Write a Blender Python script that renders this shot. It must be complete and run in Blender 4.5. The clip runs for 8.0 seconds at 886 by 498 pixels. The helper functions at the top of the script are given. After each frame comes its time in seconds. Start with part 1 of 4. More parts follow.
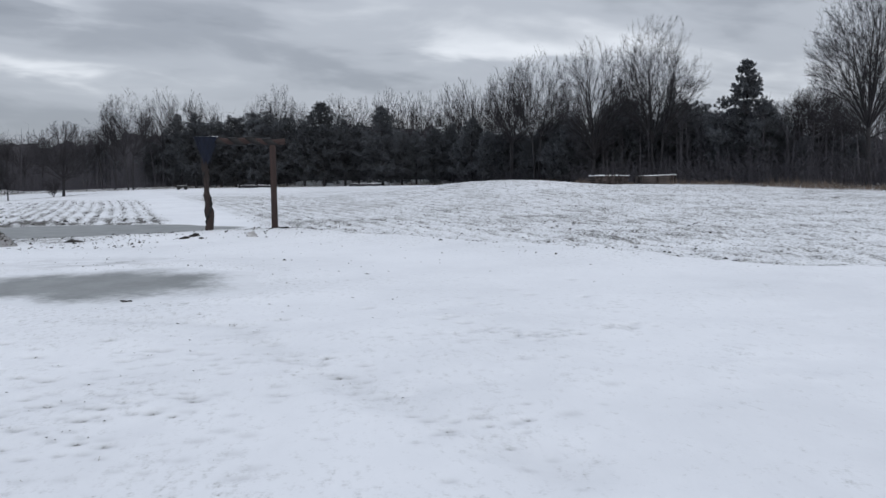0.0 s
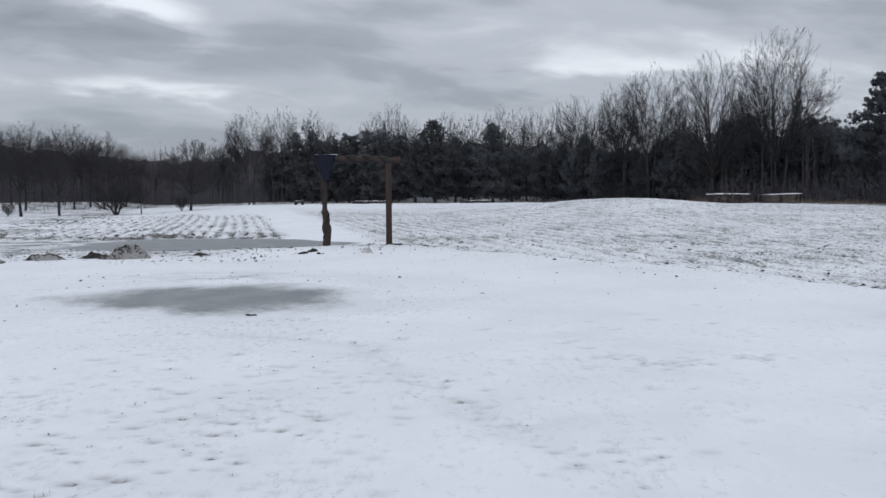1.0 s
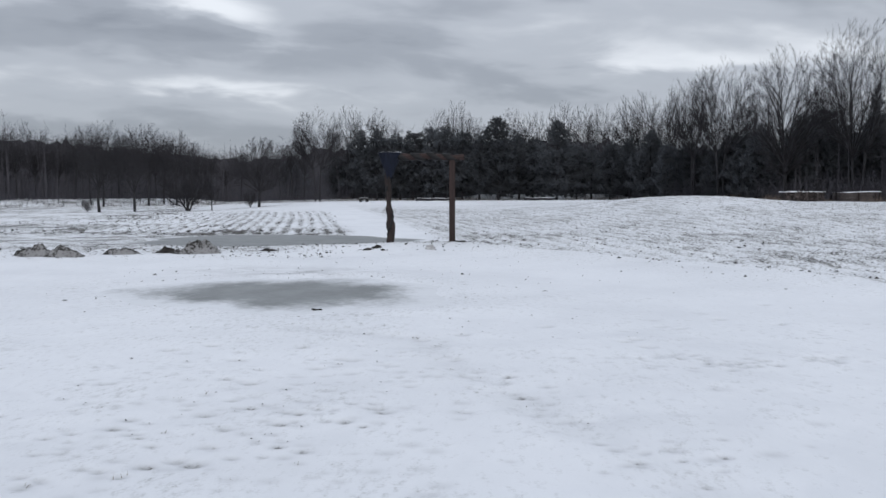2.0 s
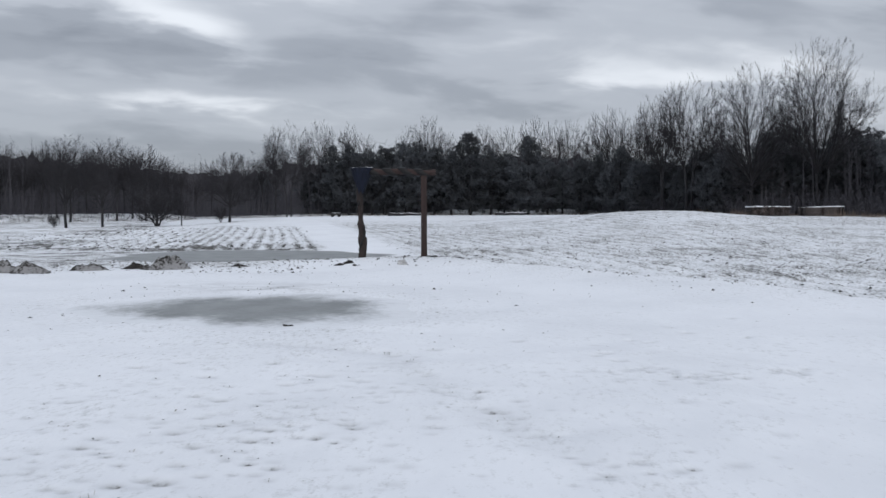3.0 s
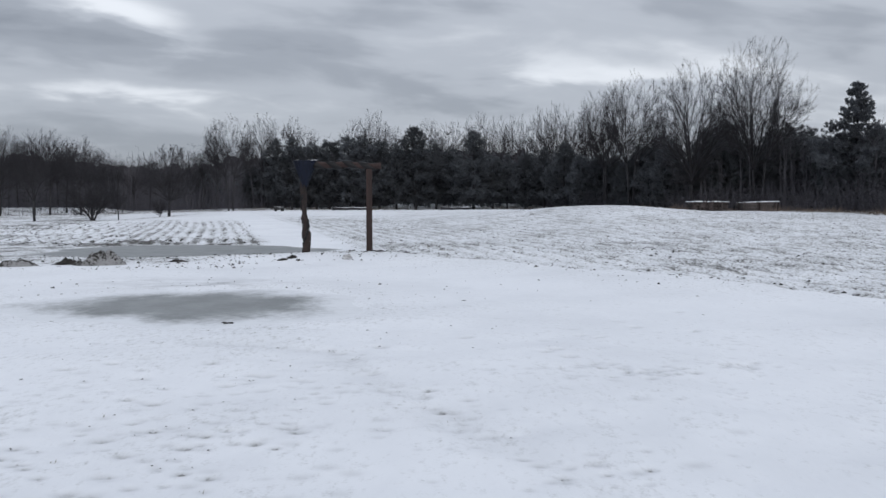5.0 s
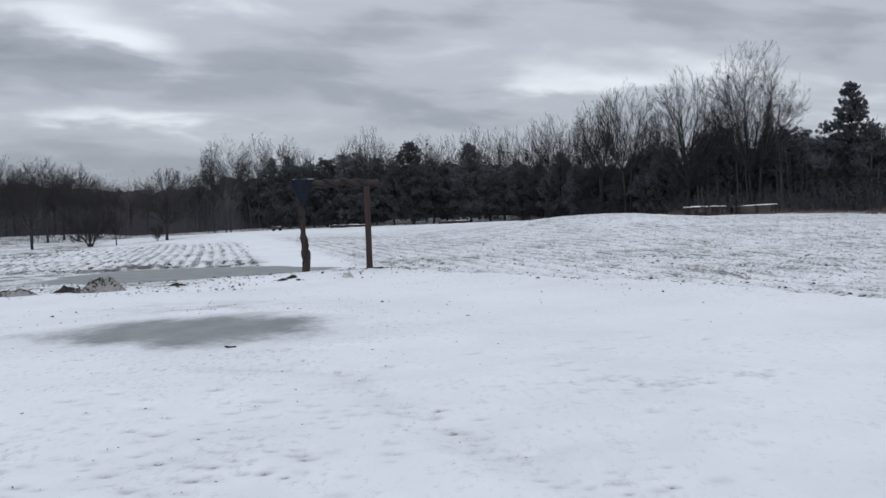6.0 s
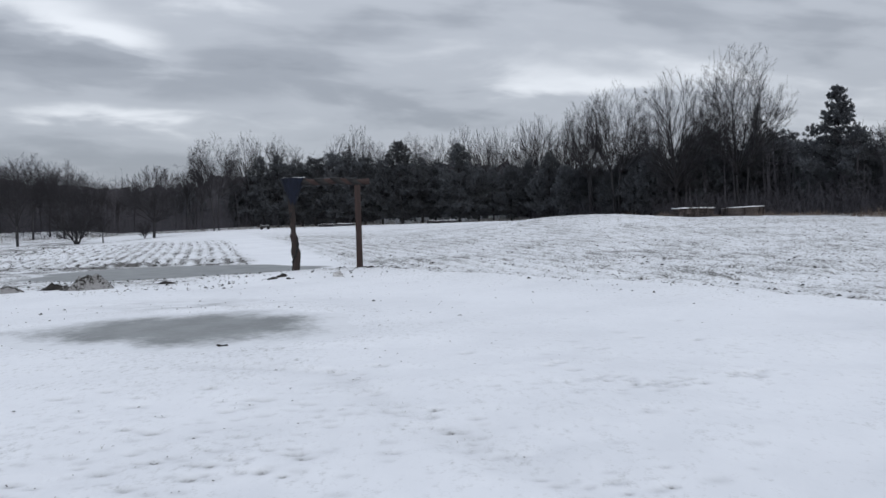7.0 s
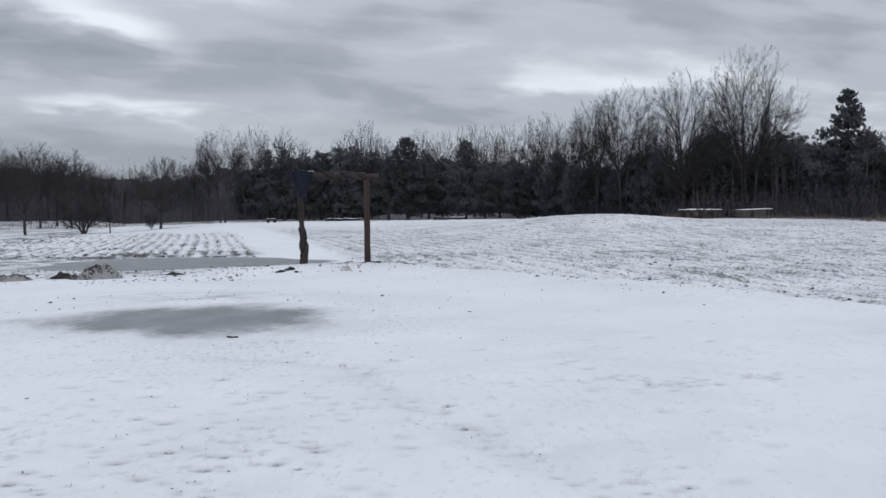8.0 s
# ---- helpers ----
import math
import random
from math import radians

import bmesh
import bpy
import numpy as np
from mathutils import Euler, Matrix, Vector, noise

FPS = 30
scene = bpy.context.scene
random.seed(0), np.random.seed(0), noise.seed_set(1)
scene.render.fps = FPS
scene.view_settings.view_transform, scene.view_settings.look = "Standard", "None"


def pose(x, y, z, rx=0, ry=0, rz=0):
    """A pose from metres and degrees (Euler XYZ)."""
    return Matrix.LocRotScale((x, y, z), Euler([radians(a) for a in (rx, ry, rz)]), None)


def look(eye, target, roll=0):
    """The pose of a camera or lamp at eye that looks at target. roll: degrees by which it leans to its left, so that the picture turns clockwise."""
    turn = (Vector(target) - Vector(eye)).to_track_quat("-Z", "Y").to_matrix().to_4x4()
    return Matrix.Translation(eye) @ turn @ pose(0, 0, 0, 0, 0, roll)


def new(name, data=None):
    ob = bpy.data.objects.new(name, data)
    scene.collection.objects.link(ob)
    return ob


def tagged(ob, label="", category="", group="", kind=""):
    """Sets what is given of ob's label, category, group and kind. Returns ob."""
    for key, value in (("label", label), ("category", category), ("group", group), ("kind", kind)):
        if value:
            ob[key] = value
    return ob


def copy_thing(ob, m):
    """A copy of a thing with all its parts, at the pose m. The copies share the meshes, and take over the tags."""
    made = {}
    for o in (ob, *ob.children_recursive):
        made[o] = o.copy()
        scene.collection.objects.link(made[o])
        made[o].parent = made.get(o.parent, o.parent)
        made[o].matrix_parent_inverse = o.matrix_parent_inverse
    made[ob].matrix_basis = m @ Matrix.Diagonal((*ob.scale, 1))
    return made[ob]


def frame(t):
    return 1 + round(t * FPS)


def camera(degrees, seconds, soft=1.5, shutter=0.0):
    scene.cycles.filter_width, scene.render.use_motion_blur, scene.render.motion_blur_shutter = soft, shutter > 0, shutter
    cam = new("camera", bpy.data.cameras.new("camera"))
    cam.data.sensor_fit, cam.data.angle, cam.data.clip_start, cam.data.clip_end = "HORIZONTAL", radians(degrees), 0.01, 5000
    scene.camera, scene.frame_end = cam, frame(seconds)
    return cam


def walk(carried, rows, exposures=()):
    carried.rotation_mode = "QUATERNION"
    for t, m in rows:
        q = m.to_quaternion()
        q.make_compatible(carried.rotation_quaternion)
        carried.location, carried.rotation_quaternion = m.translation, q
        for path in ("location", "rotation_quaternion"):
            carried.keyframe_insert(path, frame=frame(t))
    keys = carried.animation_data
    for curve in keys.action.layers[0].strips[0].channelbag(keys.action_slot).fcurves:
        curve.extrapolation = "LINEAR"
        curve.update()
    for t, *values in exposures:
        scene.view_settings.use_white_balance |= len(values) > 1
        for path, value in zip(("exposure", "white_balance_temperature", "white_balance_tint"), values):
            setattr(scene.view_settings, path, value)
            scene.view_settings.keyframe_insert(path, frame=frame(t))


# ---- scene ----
cam = camera(58.4, 8.0, soft=1.5)
PATH = [
    (0, (0.149, -0.019, 1.546), (0.469, 1.948, 1.378), -0.7),
    (0.5, (0.03, 0.067, 1.59), (0.233, 2.053, 1.475), -0.5),
    (1, (0.027, 0.089, 1.591), (0.077, 2.084, 1.467), -0.3),
    (1.5, (0.033, 0.047, 1.593), (-0.05, 2.039, 1.445), -0.0),
    (1.7, (0.029, 0.039, 1.591), (-0.085, 2.031, 1.446), -0.1),
    (2.8, (0.051, 0.023, 1.595), (-0.006, 2.02, 1.504), -0.3),
    (3, (0.044, -0.001, 1.597), (0.005, 1.996, 1.504), -0.2),
    (3.5, (0.008, 0.006, 1.595), (0.007, 2.004, 1.498), -0.1),
    (4, (-0.073, 0.046, 1.59), (-0.019, 2.043, 1.497), 0.3),
    (4.5, (-0.063, 0.105, 1.583), (0.024, 2.1, 1.47), 0.7),
    (5, (0.023, 0.265, 1.579), (0.122, 2.259, 1.472), -0.1),
    (5.2, (0.042, 0.31, 1.579), (0.149, 2.305, 1.485), -0.5),
    (6.3, (-0.056, 0.389, 1.603), (0.044, 2.385, 1.531), -2.3),
    (6.5, (-0.073, 0.39, 1.604), (0.02, 2.386, 1.53), -2.0),
    (7, (-0.099, 0.402, 1.594), (0.0345, 2.396, 1.52), -1.7),
    (7.5, (-0.173, 0.408, 1.593), (-0.0165, 2.401, 1.529), -1.3),
    (8, (-0.193, 0.422, 1.584), (-0.072, 2.417, 1.502), -0.6),
]
walk(cam, [(t, look(eye, target, roll)) for t, eye, target, roll in PATH])

# ---- overcast winter daylight ----
SUN_ELEVATION, SUN_AZIMUTH = radians(26), radians(165)
world = bpy.data.worlds.new("overcast_sky")
scene.world = world
world.use_nodes = True


def node(nt, kind, **inputs):
    n = nt.nodes.new(kind)
    for key, value in inputs.items():
        if key in n.inputs:
            n.inputs[key].default_value = value
    return n


def math_node(nt, op, a, b=None, c=None):
    n = nt.nodes.new("ShaderNodeMath")
    n.operation = op
    for i, v in enumerate((a, b, c)):
        if v is None:
            continue
        if isinstance(v, (int, float)):
            n.inputs[i].default_value = v
        else:
            nt.links.new(v, n.inputs[i])
    return n.outputs[0]


def ramp_node(nt, fac, stops):
    r = nt.nodes.new("ShaderNodeValToRGB")
    r.color_ramp.interpolation = "EASE"
    while len(r.color_ramp.elements) < len(stops):
        r.color_ramp.elements.new(0.5)
    for e, (p, c) in zip(r.color_ramp.elements, stops):
        e.position, e.color = p, (*c, 1)
    nt.links.new(fac, r.inputs[0])
    return r.outputs[0]


def noise_node(nt, vec, scale, detail=4.0, rough=0.55, distort=0.0):
    n = nt.nodes.new("ShaderNodeTexNoise")
    n.inputs["Scale"].default_value = scale
    n.inputs["Detail"].default_value = detail
    n.inputs["Roughness"].default_value = rough
    n.inputs["Distortion"].default_value = distort
    nt.links.new(vec, n.inputs["Vector"])
    return n.outputs["Fac"]


def build_sky():
    nt = world.node_tree
    nt.nodes.clear()
    tc = nt.nodes.new("ShaderNodeTexCoord")
    sep = nt.nodes.new("ShaderNodeSeparateXYZ")
    nt.links.new(tc.outputs["Generated"], sep.inputs[0])
    up = math_node(nt, "MAXIMUM", sep.outputs[2], 0.0)
    high = math_node(nt, "ADD", up, 0.16)
    com = nt.nodes.new("ShaderNodeCombineXYZ")
    nt.links.new(math_node(nt, "DIVIDE", sep.outputs[0], high), com.inputs[0])
    nt.links.new(math_node(nt, "DIVIDE", sep.outputs[1], high), com.inputs[1])
    com.inputs[2].default_value = CLOUD_SEED
    mid = noise_node(nt, com.outputs[0], 1.5, 6.0, 0.55, 0.4)
    # flat, drawn-out layers of the deck, seen edge-on ahead
    ahead = math_node(nt, "MAXIMUM", math_node(nt, "ABSOLUTE", sep.outputs[1]), 0.05)
    across = math_node(nt, "DIVIDE", sep.outputs[0], ahead)
    rise = math_node(nt, "DIVIDE", sep.outputs[2], ahead)
    flat = nt.nodes.new("ShaderNodeCombineXYZ")
    nt.links.new(math_node(nt, "MULTIPLY", across, 2.6), flat.inputs[0])
    nt.links.new(math_node(nt, "ADD", math_node(nt, "MULTIPLY", rise, 11.0), math_node(nt, "MULTIPLY", across, 0.9)), flat.inputs[1])
    flat.inputs[2].default_value = CLOUD_SEED
    layers = noise_node(nt, flat.outputs[0], 1.3, 3.0, 0.45, 0.3)
    wisps = noise_node(nt, flat.outputs[0], 3.4, 3.5, 0.5, 0.3)
    cloud = math_node(nt, "ADD", math_node(nt, "MULTIPLY", mid, 0.24), math_node(nt, "MULTIPLY", layers, 0.40))
    cloud = math_node(nt, "ADD", cloud, math_node(nt, "MULTIPLY", wisps, 0.17))
    cloud = math_node(nt, "ADD", cloud, 0.13)
    # broad bright breaks and dark bellies, with edges torn by the wisps
    rise = math_node(nt, "ADD", rise, math_node(nt, "MULTIPLY", math_node(nt, "SUBTRACT", wisps, 0.5), 0.055))
    across = math_node(nt, "ADD", across, math_node(nt, "MULTIPLY", math_node(nt, "SUBTRACT", mid, 0.5), 0.22))
    for u0, v0, su, sv, tilt, gain in CLOUD_BREAKS:
        du = math_node(nt, "SUBTRACT", across, u0)
        dv = math_node(nt, "ADD", math_node(nt, "SUBTRACT", rise, v0), math_node(nt, "MULTIPLY", du, tilt))
        e = math_node(nt, "ADD", math_node(nt, "POWER", math_node(nt, "ABSOLUTE", math_node(nt, "DIVIDE", du, su)), 2.0), math_node(nt, "POWER", math_node(nt, "ABSOLUTE", math_node(nt, "DIVIDE", dv, sv)), 2.0))
        lobe = math_node(nt, "POWER", 2.718, math_node(nt, "MULTIPLY", e, -1.0))
        cloud = math_node(nt, "ADD", cloud, math_node(nt, "MULTIPLY", lobe, gain))
    col = ramp_node(nt, cloud, CLOUD_STOPS)
    gain = math_node(nt, "ADD", math_node(nt, "MULTIPLY", up, 0.82), 0.91)
    scaled = nt.nodes.new("ShaderNodeVectorMath")
    scaled.operation = "SCALE"
    nt.links.new(col, scaled.inputs[0])
    nt.links.new(gain, scaled.inputs["Scale"])
    clouds = node(nt, "ShaderNodeBackground", Strength=1.0)
    nt.links.new(scaled.outputs[0], clouds.inputs["Color"])
    sky = nt.nodes.new("ShaderNodeTexSky")
    sky.sky_type, sky.sun_disc = "NISHITA", False
    sky.sun_elevation, sky.sun_rotation = SUN_ELEVATION, SUN_AZIMUTH
    clear = node(nt, "ShaderNodeBackground", Strength=0.08)
    nt.links.new(sky.outputs[0], clear.inputs["Color"])
    mix = node(nt, "ShaderNodeMixShader", Fac=0.94)
    nt.links.new(clear.outputs[0], mix.inputs[1])
    nt.links.new(clouds.outputs[0], mix.inputs[2])
    out = nt.nodes.new("ShaderNodeOutputWorld")
    nt.links.new(mix.outputs[0], out.inputs[0])


CLOUD_SEED = 3.7
CLOUD_BREAKS = ((-0.325, 0.230, 0.085, 0.026, 0.32, 0.15), (-0.44, 0.262, 0.10, 0.026, 0.15, 0.06), (-0.30, 0.143, 0.12, 0.011, 0.05, 0.09), (-0.50, 0.106, 0.16, 0.016, 0.02, 0.05),
                (0.28, 0.170, 0.14, 0.016, -0.02, 0.10), (0.165, 0.183, 0.08, 0.024, -0.1, 0.08), (0.18, 0.150, 0.26, 0.04, 0.0, 0.05), (0.42, 0.21, 0.22, 0.05, 0.0, 0.03),
                (-0.50, 0.215, 0.14, 0.030, 0.10, -0.07), (-0.17, 0.172, 0.16, 0.026, 0.06, -0.05), (-0.46, 0.172, 0.12, 0.014, 0.10, -0.05), (-0.10, 0.115, 0.32, 0.020, 0.0, -0.035), (0.0, 0.25, 0.2, 0.02, 0.0, -0.02))
CLOUD_STOPS = ((0.36, (0.290, 0.32, 0.376)), (0.46, (0.380, 0.415, 0.478)), (0.55, (0.505, 0.545, 0.615)), (0.71, (0.87, 0.915, 0.985)))
build_sky()
sun = new("sun", bpy.data.lights.new("sun", "SUN"))
sun.data.energy, sun.data.angle, sun.data.color = 1.4, radians(60), (1.0, 0.98, 0.96)
sun.matrix_world = look((0, 0, 60), (-math.sin(SUN_AZIMUTH) * 60, -math.cos(SUN_AZIMUTH) * 60, 60 - 60 * math.tan(SUN_ELEVATION)))
scene.view_settings.exposure = -0.13


# ---- materials ----
def material(name):
    m = bpy.data.materials.new(name)
    m.use_nodes = True
    nt = m.node_tree
    bsdf = nt.nodes["Principled BSDF"]
    tc = nt.nodes.new("ShaderNodeTexCoord")
    return m, nt, bsdf, tc.outputs["Object"]


def add_bump(nt, bsdf, height, strength, distance):
    b = node(nt, "ShaderNodeBump", Strength=strength, Distance=distance)
    nt.links.new(height, b.inputs["Height"])
    nt.links.new(b.outputs[0], bsdf.inputs["Normal"])


def mix_colour(nt, fac, a, b):
    m = nt.nodes.new("ShaderNodeMix")
    m.data_type = "RGBA"
    nt.links.new(fac, m.inputs[0])
    for sock, v in ((m.inputs[6], a), (m.inputs[7], b)):
        if isinstance(v, tuple):
            sock.default_value = (*v, 1)
        else:
            nt.links.new(v, sock)
    return m.outputs[2]


def mottled(name, dark, light, scale, rough=0.85, bump=0.3, depth=0.02, stretch=(1, 1, 1), vary=0.0, soft=0.14):
    """A two-scale surface: broad stains and fine grain between two colours."""
    m, nt, bsdf, vec = material(name)
    mp = nt.nodes.new("ShaderNodeMapping")
    mp.inputs["Scale"].default_value = stretch
    nt.links.new(vec, mp.inputs[0])
    broad = noise_node(nt, mp.outputs[0], scale, 3.0)
    fine = noise_node(nt, mp.outputs[0], scale * 7, 5.0, 0.65)
    f = math_node(nt, "ADD", math_node(nt, "MULTIPLY", broad, 0.5), math_node(nt, "MULTIPLY", fine, 0.5))
    col = ramp_node(nt, f, ((0.5 - soft, dark), (0.5 + soft, light)))
    if vary:
        info = nt.nodes.new("ShaderNodeObjectInfo")
        hsv = nt.nodes.new("ShaderNodeHueSaturation")
        nt.links.new(col, hsv.inputs["Color"])
        nt.links.new(math_node(nt, "ADD", math_node(nt, "MULTIPLY", info.outputs["Random"], vary), 1 - vary / 2), hsv.inputs["Value"])
        col = hsv.outputs[0]
    nt.links.new(col, bsdf.inputs["Base Color"])
    bsdf.inputs["Roughness"].default_value = rough
    bsdf.inputs["Specular IOR Level"].default_value = 0.25
    if bump:
        add_bump(nt, bsdf, fine, bump, depth)
    return m


SNOW = (0.77, 0.79, 0.83)
SNOW_OLD = (0.70, 0.72, 0.76)
SNOW_RIM = (0.70, 0.72, 0.755)
SNOW_THIN_SHADE = (0.55, 0.565, 0.585)
SNOW_TROD_SHADE = (0.36, 0.37, 0.385)


def snow_ground():
    """Thin wet snow, with shade of undulations and hollows in its colour, and earth and dead grass showing where the
    sheet's 'bare' value is high.
    """
    m, nt, bsdf, vec = material("snow_over_grass")
    bare = nt.nodes.new("ShaderNodeAttribute")
    bare.attribute_name = "bare"
    mp = nt.nodes.new("ShaderNodeMapping")
    mp.inputs["Rotation"].default_value = (0, 0, radians(-14))
    mp.inputs["Scale"].default_value = (1, 0.55, 1)
    nt.links.new(vec, mp.inputs[0])
    n1 = noise_node(nt, mp.outputs[0], 2.6, 4.0, 0.6)
    n2 = noise_node(nt, mp.outputs[0], 14.0, 4.0, 0.65)
    n3 = noise_node(nt, vec, 0.35, 3.0, 0.5)
    n5 = noise_node(nt, vec, 42.0, 3.0, 0.6)
    f = math_node(nt, "ADD", bare.outputs["Fac"], math_node(nt, "MULTIPLY", math_node(nt, "SUBTRACT", n1, 0.5), 0.45))
    f = math_node(nt, "ADD", f, math_node(nt, "MULTIPLY", math_node(nt, "SUBTRACT", n2, 0.5), 1.3))
    f = math_node(nt, "ADD", f, math_node(nt, "MULTIPLY", math_node(nt, "SUBTRACT", n5, 0.5), 0.7))
    mask = nt.nodes.new("ShaderNodeMapRange")
    mask.interpolation_type = "SMOOTHSTEP"
    mask.inputs["From Min"].default_value, mask.inputs["From Max"].default_value = 0.46, 0.78
    nt.links.new(f, mask.inputs["Value"])
    snow = ramp_node(nt, math_node(nt, "ADD", math_node(nt, "MULTIPLY", n3, 0.7), math_node(nt, "MULTIPLY", n1, 0.3)), ((0.3, SNOW_OLD), (0.62, SNOW)))
    earth = ramp_node(nt, n5, ((0.35, (0.042, 0.041, 0.041)), (0.52, (0.080, 0.077, 0.073)), (0.7, (0.135, 0.128, 0.115))))
    # grey of thin snow, with the shade of small undulations put in too
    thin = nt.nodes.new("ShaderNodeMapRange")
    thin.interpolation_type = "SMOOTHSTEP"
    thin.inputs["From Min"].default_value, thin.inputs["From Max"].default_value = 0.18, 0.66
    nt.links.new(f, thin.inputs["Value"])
    snow = mix_colour(nt, thin.outputs[0], snow, SNOW_THIN_SHADE)
    # greyed hollows: trodden snow, and their shade put into the colour
    trod_shade = nt.nodes.new("ShaderNodeAttribute")
    trod_shade.attribute_name = "trod_shade"
    snow = mix_colour(nt, math_node(nt, "MULTIPLY", trod_shade.outputs["Fac"], math_node(nt, "ADD", math_node(nt, "MULTIPLY", n2, 0.9), 0.55)), snow, SNOW_TROD_SHADE)
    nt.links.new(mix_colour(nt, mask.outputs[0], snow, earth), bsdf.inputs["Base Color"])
    bsdf.inputs["Roughness"].default_value = 0.75
    bsdf.inputs["Specular IOR Level"].default_value = 0.2
    h = math_node(nt, "SUBTRACT", math_node(nt, "ADD", n1, math_node(nt, "MULTIPLY", n2, 0.3)), math_node(nt, "MULTIPLY", mask.outputs[0], 0.6))
    add_bump(nt, bsdf, h, 0.28, 0.06)
    return m


def ice_sheet():
    """Grey refrozen meltwater, dusted with snow towards its rim."""
    m, nt, bsdf, vec = material("grey_ice")
    rim = nt.nodes.new("ShaderNodeAttribute")
    rim.attribute_name = "rim"
    mp = nt.nodes.new("ShaderNodeMapping")
    mp.inputs["Scale"].default_value = (1.0, 0.7, 1)
    nt.links.new(vec, mp.inputs[0])
    n1 = noise_node(nt, mp.outputs[0], 1.3, 5.0, 0.6)
    n2 = noise_node(nt, vec, 9.0, 4.0, 0.6)
    f = math_node(nt, "ADD", rim.outputs["Fac"], math_node(nt, "MULTIPLY", math_node(nt, "SUBTRACT", n1, 0.5), 0.75))
    f = math_node(nt, "ADD", f, math_node(nt, "MULTIPLY", math_node(nt, "SUBTRACT", n2, 0.5), 0.35))
    mask = nt.nodes.new("ShaderNodeMapRange")
    mask.interpolation_type = "SMOOTHSTEP"
    mask.inputs["From Min"].default_value, mask.inputs["From Max"].default_value = 0.40, 0.96
    nt.links.new(f, mask.inputs["Value"])
    ice = ramp_node(nt, math_node(nt, "ADD", math_node(nt, "MULTIPLY", n1, 0.7), math_node(nt, "MULTIPLY", n2, 0.3)), ((0.35, ICE_DARK), (0.65, ICE_LIGHT)))
    nt.links.new(mix_colour(nt, mask.outputs[0], ice, SNOW_RIM), bsdf.inputs["Base Color"])
    nt.links.new(math_node(nt, "ADD", math_node(nt, "MULTIPLY", mask.outputs[0], 0.3), 0.5), bsdf.inputs["Roughness"])
    bsdf.inputs["Specular IOR Level"].default_value = 0.12
    add_bump(nt, bsdf, n2, 0.12, 0.02)
    return m


ICE_DARK, ICE_LIGHT = (0.20, 0.212, 0.217), (0.26, 0.274, 0.281)
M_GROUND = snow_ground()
M_ICE = ice_sheet()
M_BARK = mottled("grey_brown_bark", (0.021, 0.0205, 0.024), (0.043, 0.042, 0.046), 3.0, 0.9, 0.6, 0.03, (1, 1, 0.25), 0.5)
M_TWIG = mottled("bare_twigs", (0.023, 0.0225, 0.027), (0.044, 0.043, 0.048), 2.0, 0.9, 0.0, vary=0.4)
# lifted and bluish: haze over the distance is put into the needle colour
M_NEEDLE = mottled("hazy_pine_needles", (0.094, 0.102, 0.114), (0.118, 0.126, 0.136), 1.2, 0.75, 0.0, vary=0.5)


def let_light_through(m, share):
    """Thin foliage: part of the light that falls on one side leaves on the other."""
    nt = m.node_tree
    bsdf, out = nt.nodes["Principled BSDF"], nt.nodes["Material Output"]
    thin = nt.nodes.new("ShaderNodeBsdfTranslucent")
    nt.links.new(bsdf.inputs["Base Color"].links[0].from_socket, thin.inputs["Color"])
    mix = node(nt, "ShaderNodeMixShader", Fac=share)
    nt.links.new(bsdf.outputs[0], mix.inputs[1])
    nt.links.new(thin.outputs[0], mix.inputs[2])
    nt.links.new(mix.outputs[0], out.inputs[0])


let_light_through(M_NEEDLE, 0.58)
M_BRUSH = mottled("dead_brush", (0.047, 0.046, 0.056), (0.076, 0.074, 0.085), 0.3, 0.95, 0.0)
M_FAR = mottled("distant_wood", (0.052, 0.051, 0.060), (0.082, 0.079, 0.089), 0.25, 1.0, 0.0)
M_LOG = mottled("weathered_log", (0.013, 0.011, 0.011), (0.042, 0.030, 0.028), 2.2, 0.8, 0.7, 0.02, (3, 3, 0.5))
M_TIMBER = mottled("reddish_timber", (0.020, 0.0135, 0.013), (0.046, 0.030, 0.028), 2.0, 0.8, 0.5, 0.01, (6, 6, 0.4))
M_BEAM = mottled("peeled_beam", (0.025, 0.0165, 0.016), (0.054, 0.036, 0.034), 2.0, 0.85, 0.5, 0.01, (0.5, 5, 5))
M_DARK = mottled("black_wrap", (0.005, 0.005, 0.006), (0.015, 0.014, 0.015), 4.0, 0.6, 0.4, 0.01)
M_NAVY = mottled("navy_cloth", (0.0022, 0.0042, 0.0105), (0.0052, 0.0092, 0.024), 5.0, 0.7, 0.6, 0.02, (3, 3, 0.6))
M_SNOWCAP = mottled("settled_snow", (0.72, 0.74, 0.78), SNOW, 3.0, 0.75, 0.4, 0.03)
M_EARTH = mottled("dark_spoil", (0.013, 0.0125, 0.0125), (0.050, 0.045, 0.041), 6.0, 0.95, 0.9, 0.05)
M_DIRTY = mottled("dirty_old_snow", (0.028, 0.026, 0.024), (0.25, 0.25, 0.255), 1.9, 0.9, 0.8, 0.05, soft=0.05)
M_STONE = mottled("grey_stone", (0.22, 0.22, 0.22), (0.55, 0.55, 0.56), 5.0, 0.85, 0.5, 0.02)
M_GRASS = mottled("dead_grass", (0.07, 0.058, 0.035), (0.19, 0.155, 0.095), 8.0, 0.9, 0.0)
M_WEED = mottled("dead_weeds", (0.085, 0.066, 0.055), (0.19, 0.155, 0.13), 0.6, 0.95, 0.0)
M_CORD = mottled("split_firewood", (0.021, 0.0175, 0.0175), (0.085, 0.070, 0.066), 3.0, 0.9, 0.6, 0.02, (1, 1, 1), 0.9)
